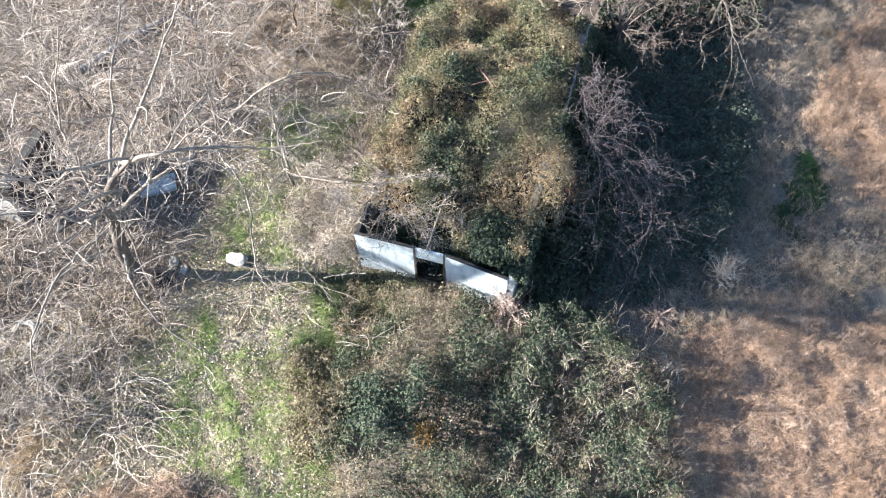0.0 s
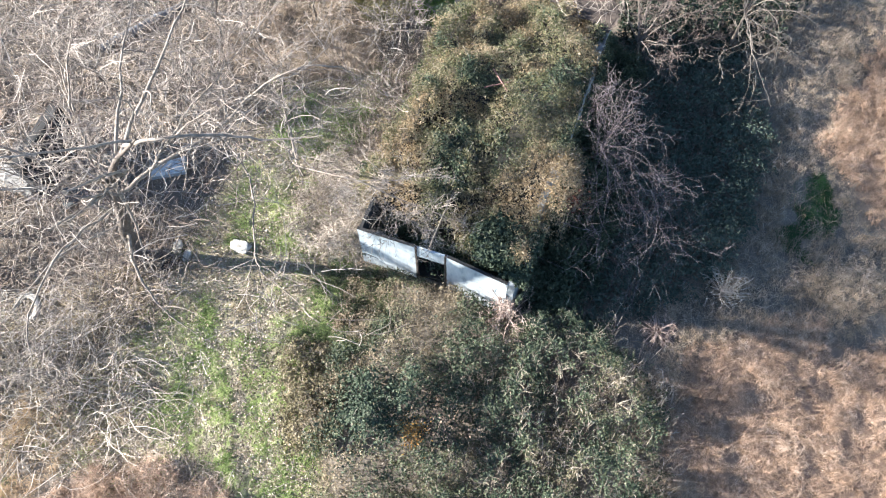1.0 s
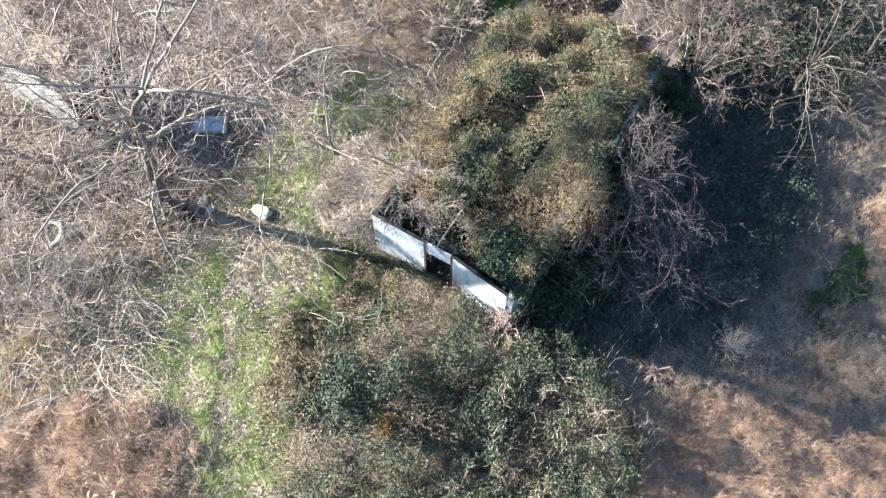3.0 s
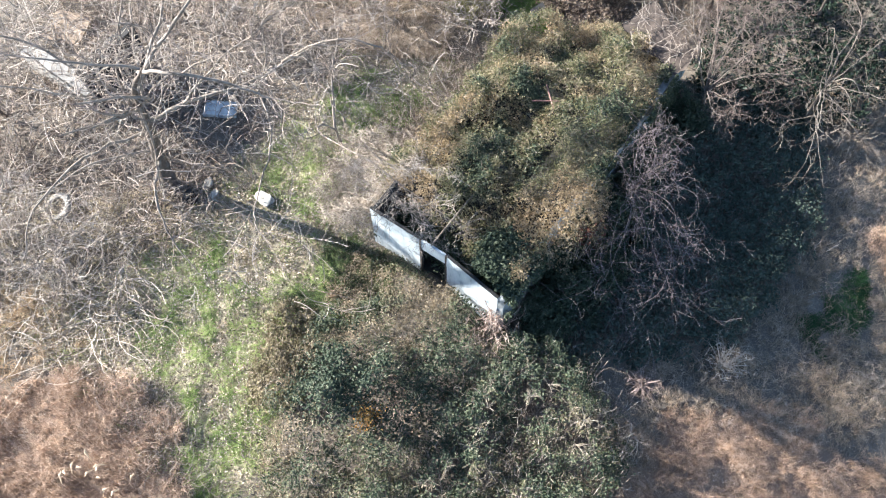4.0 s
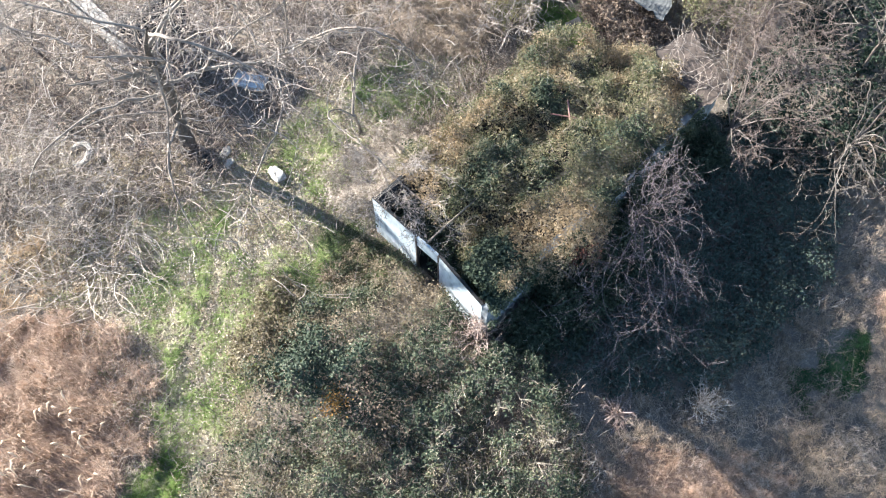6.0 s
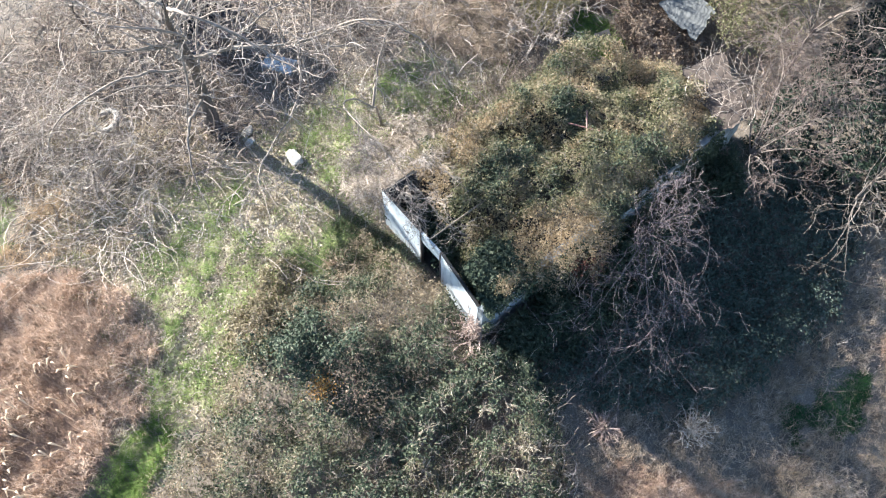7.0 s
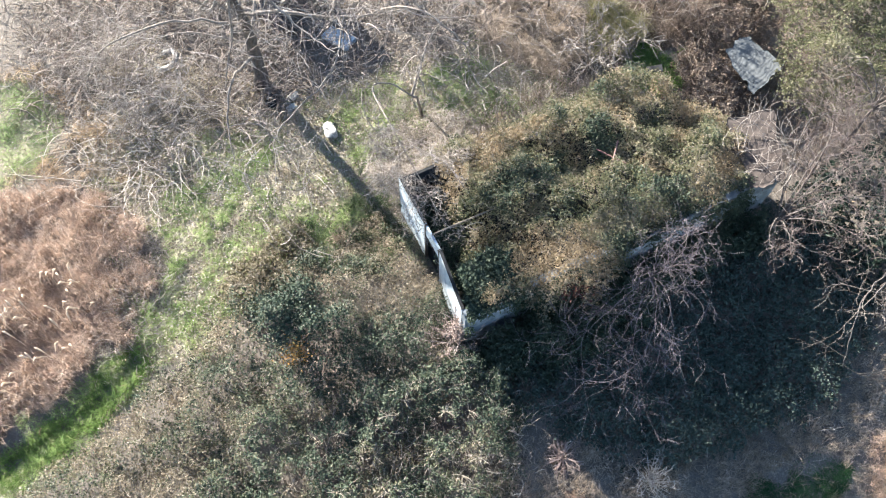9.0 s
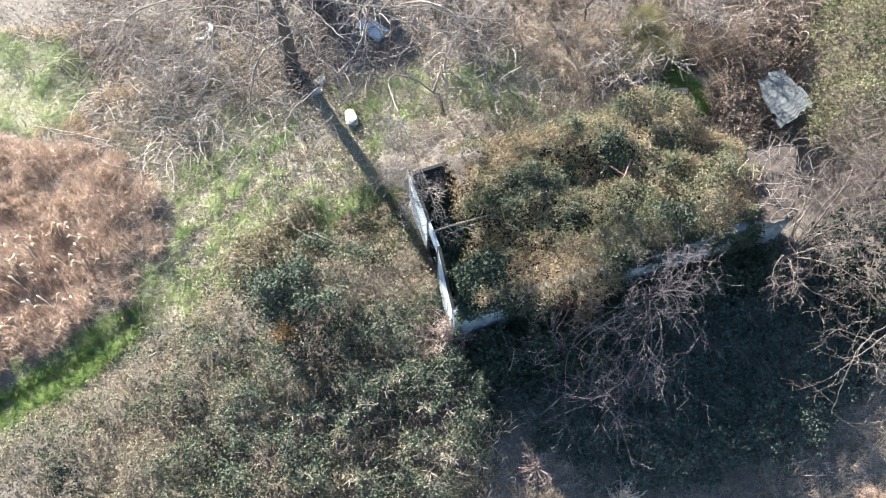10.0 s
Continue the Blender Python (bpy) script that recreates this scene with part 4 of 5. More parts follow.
def build_trees():
    rng = np.random.default_rng(61)
    # tall leaning tree beside the clearing
    t = [(-9.0, -2.25, 0), (-8.75, -2.25, 1.5), (-8.2, -2.35, 3.2), (-7.6, -2.5, 5.0)]
    limbs = [
        ([(-7.6, -2.5, 5.0), (-6.2, -3.0, 8.0), (-4.3, -3.4, 10.8)], 0.1),
        ([(-5.0, -3.2, 9.9), (-4.1, -3.1, 10.5), (-3.2, -2.5, 10.2), (-2.2, -2.0, 9.8), (-1.2, -1.6, 9.9)], 0.05),
        ([(-7.6, -2.5, 5.0), (-8.4, -1.5, 7.5), (-8.6, 0.5, 9.5)], 0.045),
        ([(-6.9, -2.8, 6.6), (-7.5, -4.2, 8.4), (-8.4, -5.6, 9.6)], 0.04),
        ([(-8.2, -2.35, 3.2), (-9.6, -2.9, 5.2), (-11.2, -3.4, 7.2)], 0.045),
        ([(-4.6, -3.3, 10.4), (-5.2, -4.4, 11.4), (-6.2, -5.4, 12.0)], 0.035),
        ([(-7.65, -2.5, 4.9), (-6.8, -1.5, 5.4), (-5.75, 0.15, 5.4), (-5.3, 1.2, 5.6), (-4.4, 2.0, 6.3)], 0.068),
        ([(-5.85, 0.0, 5.4), (-5.2, -0.1, 5.6), (-4.5, -0.4, 5.5), (-4.25, -0.6, 5.0)], 0.032),
        ([(-5.4, 1.0, 5.6), (-4.2, 1.5, 6.8), (-3.0, 2.0, 7.1), (-2.6, 2.7, 6.0), (-2.3, 3.2, 5.2)], 0.036),
        ([(-5.75, 0.1, 5.4), (-4.4, -0.8, 5.1), (-3.4, -2.6, 5.0), (-2.96, -3.2, 5.0), (-2.2, -3.5, 5.0), (-1.0, -4.0, 4.9)], 0.03),
        ([(-6.9, -1.6, 5.35), (-6.0, -0.9, 6.8), (-5.0, 0.6, 8.0), (-4.2, 2.2, 8.8)], 0.038),
        ([(-5.6, -3.1, 8.9), (-4.9, -1.5, 10.6), (-4.6, 0.4, 11.6)], 0.05),
        ([(-8.2, -2.35, 3.2), (-9.8, -0.8, 5.0), (-11.0, 1.2, 6.4)], 0.05),
        ([(-7.9, -2.4, 4.2), (-8.0, -4.4, 5.2), (-7.6, -6.4, 5.6), (-7.0, -7.8, 5.0)], 0.045),
        ([(-8.5, -2.3, 2.4), (-9.4, -4.0, 3.0), (-10.0, -6.4, 2.8)], 0.045),
        ([(-7.2, -2.6, 5.8), (-8.8, -3.4, 8.2), (-10.6, -4.6, 9.6)], 0.05),
        ([(-6.4, -2.9, 7.6), (-6.6, -1.0, 9.2), (-7.0, 1.6, 10.4)], 0.05),
        ([(-8.6, -2.3, 1.9), (-7.6, -3.4, 2.2), (-6.6, -4.1, 1.4), (-5.4, -4.4, 0.9)], 0.055),
    ]
    bare_tree("bare_tree", -8.9, -2.2, limbs, t, 0.25, "tall leafless grey tree leaning over the clearing", rng, BARK, TWIG, (16, 8, 2), (0.42, 0.45, 0.55), 0.55, 0.04, 0.0078, open_to=((-5.4, -1.0, 0.9, -0.42, 0.3), (-9.0, -3.4, 0.0, -1.0, 0.45)))
    # further bare trees and shrubs of the waste ground
    for (bx, by, bz, sp, tone) in ((-13.5, 3.5, 4.6, 1.6, TWIG_DULL), (-16.0, -3.5, 4.1, 1.5, TWIG), (-10.5, 7.0, 4.5, 1.3, TWIG_DULL), (-7.5, 9.0, 3.6, 1.2, TWIG), (-12.3, -7.0, 1.7, 1.3, TWIG), (-10.2, -6.3, 1.5, 1.1, TWIG), (-15.5, 11.0, 4.0, 1.5, TWIG_DULL), (-5.5, 12.5, 3.0, 1.1, TWIG), (-9.2, 3.6, 2.05, 1.0, TWIG_DULL), (-11.8, -0.6, 2.05, 1.0, TWIG_PURPLE), (-4.2, 8.8, 2.6, 0.8, TWIG)):
        gz = float(ground_z(bx, by))
        t = [(bx, by, 0), (bx + 0.1, by - 0.1, gz + bz * 0.15), (bx + 0.15, by - 0.15, gz + bz * 0.3)]
        limbs = []
        for q in range(7):
            a = q * 0.9 + rng.random() * 0.6
            r = sp * (1.0 + 0.9 * rng.random())
            limbs.append(([t[-1], (bx + 0.45 * r * math.cos(a), by + 0.45 * r * math.sin(a), gz + bz * 0.7), (bx + r * math.cos(a), by + r * math.sin(a), gz + bz * (0.8 + 0.3 * rng.random()))], 0.006 * bz))
        bare_tree("bare_shrub" if bz < 4 else "bare_tree", bx, by, limbs, t, 0.014 * bz, "leafless grey-brown tree of the waste ground" if bz >= 4 else "leafless tangled grey shrub of the waste ground", rng, BARK, tone, (9, 6, 1) if bz > 2 else (6, 4, 2), (0.5, 0.48, 0.55), 0.55, 0.05, 0.0078)
    # smaller tree whose limb hangs over the front corner of the house
    t = [(-5.2, 2.4, 0), (-5.1, 2.2, 0.9), (-4.7, 1.8, 1.8)]
    limbs = [
        ([(-4.7, 1.8, 1.8), (-4.2, 0.9, 3.6), (-3.2, -0.1, 5.2), (-1.3, -0.3, 5.8), (-0.35, -0.2, 5.3), (0.6, -0.15, 5.1), (1.4, -0.2, 4.7)], 0.02),
        ([(-1.5, -0.3, 5.75), (-0.6, 0.1, 5.6), (0.3, 0.7, 5.5)], 0.014),
        ([(-1.0, -0.3, 5.65), (-0.4, -0.5, 5.3), (0.3, -0.6, 4.9), (0.9, -0.7, 4.5)], 0.012),
        ([(-2.4, -0.2, 5.6), (-1.9, -0.5, 5.2), (-1.3, -0.6, 4.7)], 0.014),
        ([(-4.7, 1.8, 1.8), (-5.2, 2.6, 3.2), (-5.6, 3.6, 4.4)], 0.05),
    ]
    bare_tree("bare_tree", -5.2, 2.4, limbs, t, 0.055, "slim leafless tree arching over the wall's corner", np.random.default_rng(62), PALE_BARK, TWIG, (22, 7, 3), (0.34, 0.5, 0.45), 0.34, 0.12, 0.0042, None, 6, cap=1.05)
    rng = np.random.default_rng(63)
    # purplish shrub that arches over the side wall
    tips = [(5.8, 6.6, 2.2), (4.9, 7.0, 2.6), (4.2, 7.2, 2.9), (6.7, 4.6, 1.4), (3.9, 6.8, 3.1), (4.0, 6.0, 3.2), (5.2, 5.8, 2.9), (3.7, 5.2, 3.1), (4.6, 4.6, 2.9), (7.2, 3.4, 1.0), (7.7, 2.4, 0.8), (7.3, 1.8, 0.9), (6.7, 1.7, 1.0), (6.0, 1.9, 1.1), (5.2, 2.1, 1.3), (4.6, 2.8, 1.9), (6.2, 3.0, 1.7), (5.6, 4.0, 2.4), (4.0, 6.6, 3.0), (5.0, 6.2, 2.8), (4.3, 3.6, 2.4), (6.6, 2.7, 1.3), (6.4, 4.4, 2.0)]
    limbs = arching_limbs((4.4, 5.5, 1.6), tips, 0.7, 0.013, rng)
    bare_tree("bare_shrub", 4.2, 5.8, limbs, [(4.2, 5.8, 0), (4.25, 5.7, 0.9), (4.4, 5.5, 1.6)], 0.055, "leafless purplish shrub with long drooping twigs", rng, BARK, TWIG_PURPLE, (10, 5, 1), (0.3, 0.42, 0.5), 0.26, 0.05, 0.0048, STEM_PURPLE, 5)
    # fan of pinkish twigs behind the rear corner of the house
    tips = [(2.4, 13.2, 3.2), (2.8, 13.8, 3.2), (3.4, 13.9, 3.3), (4.4, 14.1, 3.3), (5.3, 13.8, 3.2), (6.0, 12.9, 2.9), (6.5, 11.8, 2.6), (6.6, 10.6, 2.3), (5.9, 9.5, 2.1), (5.3, 9.0, 2.0), (3.6, 12.2, 3.8), (4.6, 12.4, 3.9), (5.2, 11.2, 3.5), (5.8, 13.2, 3.4), (6.4, 11.2, 2.8)]
    limbs = arching_limbs((4.5, 10.25, 1.5), tips, 0.7, 0.022, rng)
    bare_tree("bare_tree", 4.6, 10.6, limbs, [(4.6, 10.6, 0), (4.55, 10.4, 0.8), (4.5, 10.25, 1.5)], 0.07, "low leafless tree with a fan of pinkish twigs", rng, BARK, TWIG_PINK, (14, 6, 1), (0.3, 0.45, 0.5), 0.42, 0.02, 0.0048, BARK_BROWN)
    # pale drooping tree over the bush that stands in for deep shade
    tips = [(6.8, 15.2, 3.2), (8.4, 14.6, 2.9), (9.6, 13.6, 2.6), (10.2, 12.2, 2.3), (10.1, 10.8, 2.0), (9.3, 9.0, 1.6), (8.4, 9.4, 1.8), (7.2, 10.2, 2.2), (8.8, 11.6, 3.0), (6.8, 13.2, 3.3), (9.0, 10.2, 2.2)]
    limbs = arching_limbs((7.7, 12.3, 1.8), tips, 1.0, 0.024, rng)
    bare_tree("bare_tree", 7.7, 12.5, limbs, [(7.7, 12.5, 0), (7.7, 12.4, 0.9), (7.7, 12.3, 1.8)], 0.075, "low leafless tree with pale drooping boughs", rng, BARK, TWIG_BROWN, (8, 4, 1), (0.3, 0.42, 0.5), 0.34, 0.04, 0.0048, BARK_BROWN)
    # more bare trees in the thicket behind
    for (bx, by, bz, sp) in ((9.4, 15.4, 3.8, 1.4), (2.6, 15.4, 4.0, 1.1), (6.2, 16.4, 4.2, 1.4)):
        top = (bx, by, bz * 0.45)
        tips = [(bx + sp * (1.1 + 0.8 * rng.random()) * math.cos(q * 0.8), by + sp * (1.1 + 0.8 * rng.random()) * math.sin(q * 0.8), bz * (0.6 + 0.4 * rng.random())) for q in range(8)]
        bare_tree("bare_tree", bx, by, arching_limbs(top, tips, 0.8, 0.028, rng), [(bx, by, 0), (bx, by, bz * 0.25), top], 0.07, "low leafless grey tree with spreading pale boughs", rng, BARK, TWIG_BROWN, (6, 4, 1), (0.32, 0.42, 0.48), 0.35, 0.06, 0.0055, BARK_BROWN)


def tangle(name, poly, n, seed, mat, height, length, label, rad=0.006):
    """Arching bramble stems and fallen twigs."""
    rng = np.random.default_rng(seed)
    p = scatter(poly, n, rng, 0.8)
    keep = vnoise(p[:, 0], p[:, 1], 1.2, seed) + 0.5 * rng.random(n) > 0.45
    if rad > 0.008:
        # the tyre and the slab lie bare
        keep &= (np.hypot(p[:, 0] + 11.6, p[:, 1] + 5.1) > 1.2) & (np.hypot(p[:, 0] + 9.65, p[:, 1] - 1.08) > 0.9) & ((p[:, 1] > -4.2) | (p[:, 0] < -11.5) | (rng.random(n) < 0.45))
    p = p[keep]
    n = len(p)
    a = rng.random(n) * 2 * np.pi
    ln = length * (0.4 + rng.random(n))
    hh = height * rng.random(n)
    k = 6 if rad > 0.008 else 4
    u = np.linspace(0, 1, k)[None]
    bend = rng.normal(0, 2.1, n)[:, None]
    ang = a[:, None] + bend * u
    step = ln[:, None] / (k - 1)
    x = p[:, :1] + np.cumsum(np.cos(ang) * step, 1)
    y = p[:, 1:] + np.cumsum(np.sin(ang) * step, 1)
    z = ground_z(x, y) + 0.03 + hh[:, None] * np.sin(np.pi * np.clip(u * (0.6 + 0.4 * rng.random((n, 1))), 0, 1)) + rng.normal(0, 0.02, (n, k))
    r = rad * (0.6 + 0.9 * rng.random(n))[:, None] * np.linspace(1.2, 0.5, k)[None]
    thing(name, tube_mesh(name, np.stack([x, y, z], -1), r, mat, 3), label, "brambles", "", "stuff")


def vines():
    """A heap of dead climbing stems over the wall's corner."""
    rng = np.random.default_rng(57)
    p = scatter(VINE_HEAP, 3600, rng, 0.4)
    d = np.exp(-(((p[:, 0] + 1.7) / 1.1) ** 2 + ((p[:, 1] - 1.8) / 1.5) ** 2))
    top = 0.35 + 1.95 * d + 1.1 * np.exp(-(((p[:, 0] + 2.6) / 0.7) ** 2 + ((p[:, 1] + 0.3) / 0.6) ** 2)) + 0.4 * (vnoise(p[:, 0], p[:, 1], 0.5, 58) - 0.5)
    z = np.maximum(top - rng.exponential(0.25, len(p)), ground_z(p[:, 0], p[:, 1]) + 0.05)
    inside_hole = (p[:, 0] > -1.6) & (p[:, 1] < 2.2) & (rng.random(len(p)) < 0.8)
    c = np.column_stack([p, z])[~inside_hole]
    n = len(c)
    a = rng.random(n) * 2 * np.pi
    ln = 0.25 + 0.5 * rng.random(n)
    u = np.linspace(-0.5, 0.5, 4)
    ang = a[:, None] + rng.normal(0, 1.2, n)[:, None] * u
    x = c[:, :1] + np.cos(ang) * ln[:, None] * u
    y = c[:, 1:2] + np.sin(ang) * ln[:, None] * u
    zz = c[:, 2:] + rng.normal(0, 0.35, (n, 1)) * u * ln[:, None] - 0.5 * u ** 2 * ln[:, None]
    thing("vine_heap", tube_mesh("vine_heap", np.stack([x, y, zz], -1), np.tile(np.linspace(0.008, 0.005, 4), (n, 1)), VINE, 3), "heap of dead pinkish climbing stems over the wall", "vines", "", "stuff")


def dark_corner():
    rng = np.random.default_rng(59)
    p = scatter(DARK_CORNER, 3600, rng, 0.25)
    z = 1.2 + 1.15 * rng.random(len(p)) + 0.5 * (vnoise(p[:, 0], p[:, 1], 0.5, 60) - 0.5)
    c, stems = sprigs(np.column_stack([p, z]), 0.5, 6, rng, 0.18)
    c = c[(c[:, 1] > 0.13) & ((c[:, 0] < 3.0) | (c[:, 1] > 1.1))]
    q = np.column_stack([2.55 + 0.5 * rng.random(420), 0.0 + 1.3 * rng.random(420), 2.02 + 0.28 * rng.random(420)])
    q = np.concatenate([q, np.column_stack([3.0 + 0.42 * rng.random(420), -0.15 + 1.9 * rng.random(420), 2.06 + 0.22 * rng.random(420)])])
    c = np.concatenate([c, sprigs(q, 0.4, 6, rng, 0.15)[0]])
    lit = (c[:, 0] > 2.8) & (c[:, 1] + 0.5 * rng.normal(size=len(c)) > 1.3)
    thing("corner_leaves", leaf_mesh("corner_leaves", c[lit], 0.075, PINK_LEAF, rng, 0.4), "withered tan leaves over the corner of the house", "ivy", "", "stuff")
    c = c[~lit]
    thing("corner_ivy", leaf_mesh("corner_ivy", c, 0.085, IVY_DARK, rng, 0.4), "dark green ivy over the corner of the house", "ivy", "", "stuff")


ivy_fill()
vines()
dark_corner()
thicket("inner_ivy", [(-1.6, 0.25), (1.5, 0.25), (1.6, 1.2), (-1.6, 1.5)], 1500, 0.3, 1.0, IVY_DEEP, 64, "dark ivy growing inside the front wall", "ivy", 0.075, 0.2, 0.4)
front_bush()
thicket("bracken", BRACKEN, 1500, 0.1, 0.45, TAN_LEAF, 56, "rusty withered bracken beside the thicket", "bracken", 0.08, 0.8)
litter()
thicket("side_thicket", SIDE_BUSH, 5400, 0.55, 0.85, IVY_DEEP, 44, "dark green bush along the shaded side wall", "bush", 0.09)
thicket("ground_ivy", SHADE_PATCH, 11000, 0.12, 0.3, SHADE_IVY, 55, "ground ivy with leaves darkened for the house's shade", "ivy", 0.085, 0.08)
thicket("olive_bush", BACK_BUSH, 9500, 0.9, 1.9, IVY, 45, "tall olive-green bush behind the house", "bush", 0.075)
thicket("shaded_bush", DARK_BACK, 5000, 0.1, 0.7, DEEP_SHADE_LEAF, 46, "bush with near-black leaves standing in for deep shade", "bush", 0.11)
thicket("brown_brambles", BROWN_BACK, 4200, 0.0, 0.25, RUSSET, 47, "rusty brown brambles behind the house", "bramble", 0.08, 0.9)
grass_field("green_grass", GREEN_STRIP, 56000, 0.15, 1.2, GREEN, 71, "short bright green grass of a sunlit strip", "grass", 0.011, 0.7, 0.42, None, 0.8, 7)
grass_field("sparse_grass", CLEARING, 38000, 0.12, 1.2, GREEN, 70, "sparse yellowish grass between dead leaves", "grass", 0.01, 0.6, 0.5, None, 0.8, 6)
grass_field("green_grass", GREEN_MID, 17000, 0.15, 1.2, GREEN, 72, "short bright green grass in the clearing", "grass", 0.011, 0.7, 0.42, None, 0.8, 7)
grass_field("green_grass", GREEN_UP, 14000, 0.14, 1.2, GREEN, 73, "short green grass beside the house", "grass", 0.011, 0.7, 0.42, None, 0.8, 7)
grass_field("green_grass", GREEN_RIGHT, 11000, 0.11, 0.9, GRASS_SHADED, 74, "green grass patch with its shade put into the colour", "grass", 0.014, 0.7)
grass_field("green_grass", GREEN_FAR, 24000, 0.13, 1.2, GREEN, 75, "green grass patch beyond the tree")
grass_field("green_grass", GREEN_BACK, 13000, 0.25, 0.8, GRASS_BANK, 76, "green grass patch behind the house")
grass_field("green_grass", [(-2.6, -8.4), (-1.0, -8.0), (0.4, -9.6), (1.3, -12), (2.4, -15), (0.8, -15.5), (-0.6, -12), (-1.4, -9.6)], 15000, 0.13, 1.2, GREEN, 77, "lush green grass along the ditch")
ditch_grass()
grass_field("green_grass", [(-3.6, -2.6), (-2.6, -1.4), (-1.6, -1.6), (-1.5, -2.6), (-1.6, -4.4), (-0.9, -6.1), (0.3, -7.8), (-0.9, -8.2), (-2.2, -6.2), (-2.9, -4.2)], 22000, 0.16, 1.1, GREEN, 67, "short green grass along the edge of the brambles", "grass", 0.011, 0.5, 0.42, None, 0.8, 7)
grass_field("green_grass", [(-2.9, -0.3), (-0.4, -0.25), (-0.2, -1.8), (-1.3, -3.4), (-3.0, -3.6)], 9000, 0.28, 0.9, WEED, 68, "tufted dark green weeds before the wall", "grass", 0.009, 0.5, 0.6, None, 0.8, 10)
grass_field("waste_grass", [(-13.5, -9.5), (-9.5, -7.4), (-7.4, -7.9), (-8.6, -10.4), (-10, -13), (-14, -13)], 12000, 0.25, 1.0, DRY_TAN, 69, "thin dry grass beside the clearing", "grass", 0.009, 0.5, 0.6, None, 0.8, 8)
grass_field("red_brown_grass", RED_LEFT, 42000, 0.7, 0.45, DRY_RED, 81, "tall reddish-brown dry grass", "grass", 0.007, 0.6, 0.8, None, 0.8, 12)
grass_field("red_brown_grass", RED_RIGHT, 56000, 0.32, 0.9, DRY_ORANGE, 82, "matted orange-brown dry grass", "grass", 0.008, 0.6, 0.45, None, 0.8, 14)
grass_field("straw_grass", TAN_RIGHT, 30000, 0.45, 0.8, DRY_ORANGE, 83, "matted straw-coloured dry grass", "grass", 0.008, 0.6, 0.8, None, 0.8, 14)
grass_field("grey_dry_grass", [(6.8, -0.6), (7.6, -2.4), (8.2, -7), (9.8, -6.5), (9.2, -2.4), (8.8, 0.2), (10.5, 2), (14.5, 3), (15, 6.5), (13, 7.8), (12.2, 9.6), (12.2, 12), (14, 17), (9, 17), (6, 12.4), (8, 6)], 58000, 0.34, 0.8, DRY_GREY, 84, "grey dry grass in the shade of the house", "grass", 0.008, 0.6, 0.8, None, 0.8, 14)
grass_field("dry_grass", ALL_ROUND, 26000, 0.2, 0.9, DRY_TAN, 86, "thin straw-coloured grass over the waste ground", "grass", 0.009, 0.2, 0.7)
build_trees()
tangle("bramble_tangle", [(-17, -9.5), (-11, -10.5), (-7.6, -8.2), (-7, -3.2), (-7.4, 1), (-8.5, 3), (-6, 8), (-4, 14), (-5, 21), (-11, 19), (-21, 9)], 8800, 91, STEM_PALE, 0.75, 1.3, "pinkish-grey bramble stems and fallen twigs", 0.0105)
tangle("pale_brambles", [(-14.5, -6.2), (-11.0, -4.2), (-8.6, -4.0), (-7.0, -5.4), (-6.4, -7.0), (-7.6, -8.6), (-9.0, -9.4), (-12.5, -8.6)], 1500, 98, STALK_GREY, 0.6, 1.9, "long pale arching bramble stems", 0.0085)
tangle("russet_tangle", [(-7.5, 12.5), (-3.4, 11.2), (0.4, 11.8), (2.6, 12.6), (3.2, 17), (2.8, 22), (-4, 23), (-9, 18)], 3600, 93, RUSSET, 0.8, 1.0, "rusty brown bramble stems behind the house")
grass_field("rank_grass", [(-6.4, 9.8), (-4.3, 9.0), (-3.9, 10.0), (-4.6, 11.0), (-6.2, 11.6)], 11000, 1.05, 0.4, RANK, 78, "tall rank olive-tan grass beside the house", "grass", 0.008, 0.6, 0.7)
grass_field("beige_grass", [(-9.4, 5.6), (-6.2, 6.8), (-4.2, 7.2), (-4.6, 8.6), (-7.0, 9.6), (-10, 8.5)], 15000, 0.45, 0.9, DRY_GREY, 66, "matted beige dead grass beside the house", "grass", 0.009, 0.6, 0.6, None, 0.8, 12)
grass_field("rusty_grass", [(-7.4, 12.0), (-4.6, 11.4), (-3.6, 13.6), (-4.4, 16.4), (-8, 16.5)], 15000, 0.5, 0.9, RUSSET, 65, "matted rusty dead grass behind the house", "grass", 0.008, 0.6, 0.6, None, 0.8, 12)
grass_field("straw_litter", [(-8.0, -1.6), (-6.8, 3.6), (-4.4, 6.0), (-2.8, 4.2), (-2.3, 0.2), (-2.8, -2.4), (-6.0, -3.0)], 20000, 0.1, 1.5, STRAW_PALE, 80, "pale flattened straw between the tree and the house", "grass", 0.012, 0.6, 0.5)
grass_field("straw_litter", [(-14.0, -6.5), (-9.5, -2.6), (-8.0, -2.6), (-6.2, -3.4), (-7.2, -7.4), (-10, -9)], 20000, 0.12, 1.5, STRAW_PALE, 100, "pale flattened straw under the brambles", "grass", 0.013, 0.6, 0.5)
grass_field("straw_litter", CLEARING, 36000, 0.09, 1.5, STRAW_PALE, 79, "flattened straw over the clearing", "grass", 0.011, 0.6, 0.5)
tangle("grey_weeds", [(7.2, -0.4), (8.2, -3), (8.8, -6.5), (9.6, -6), (9.2, -1.5), (9.4, 0.8), (11.5, 3.2), (15.5, 4), (15.5, 6), (12, 6.5), (10.6, 8.5), (11, 13), (8, 13.5), (8.6, 8), (8.4, 3)], 3200, 94, DRY_GREY, 0.5, 0.4, "grey dry weeds and stalks in the shade", 0.005)
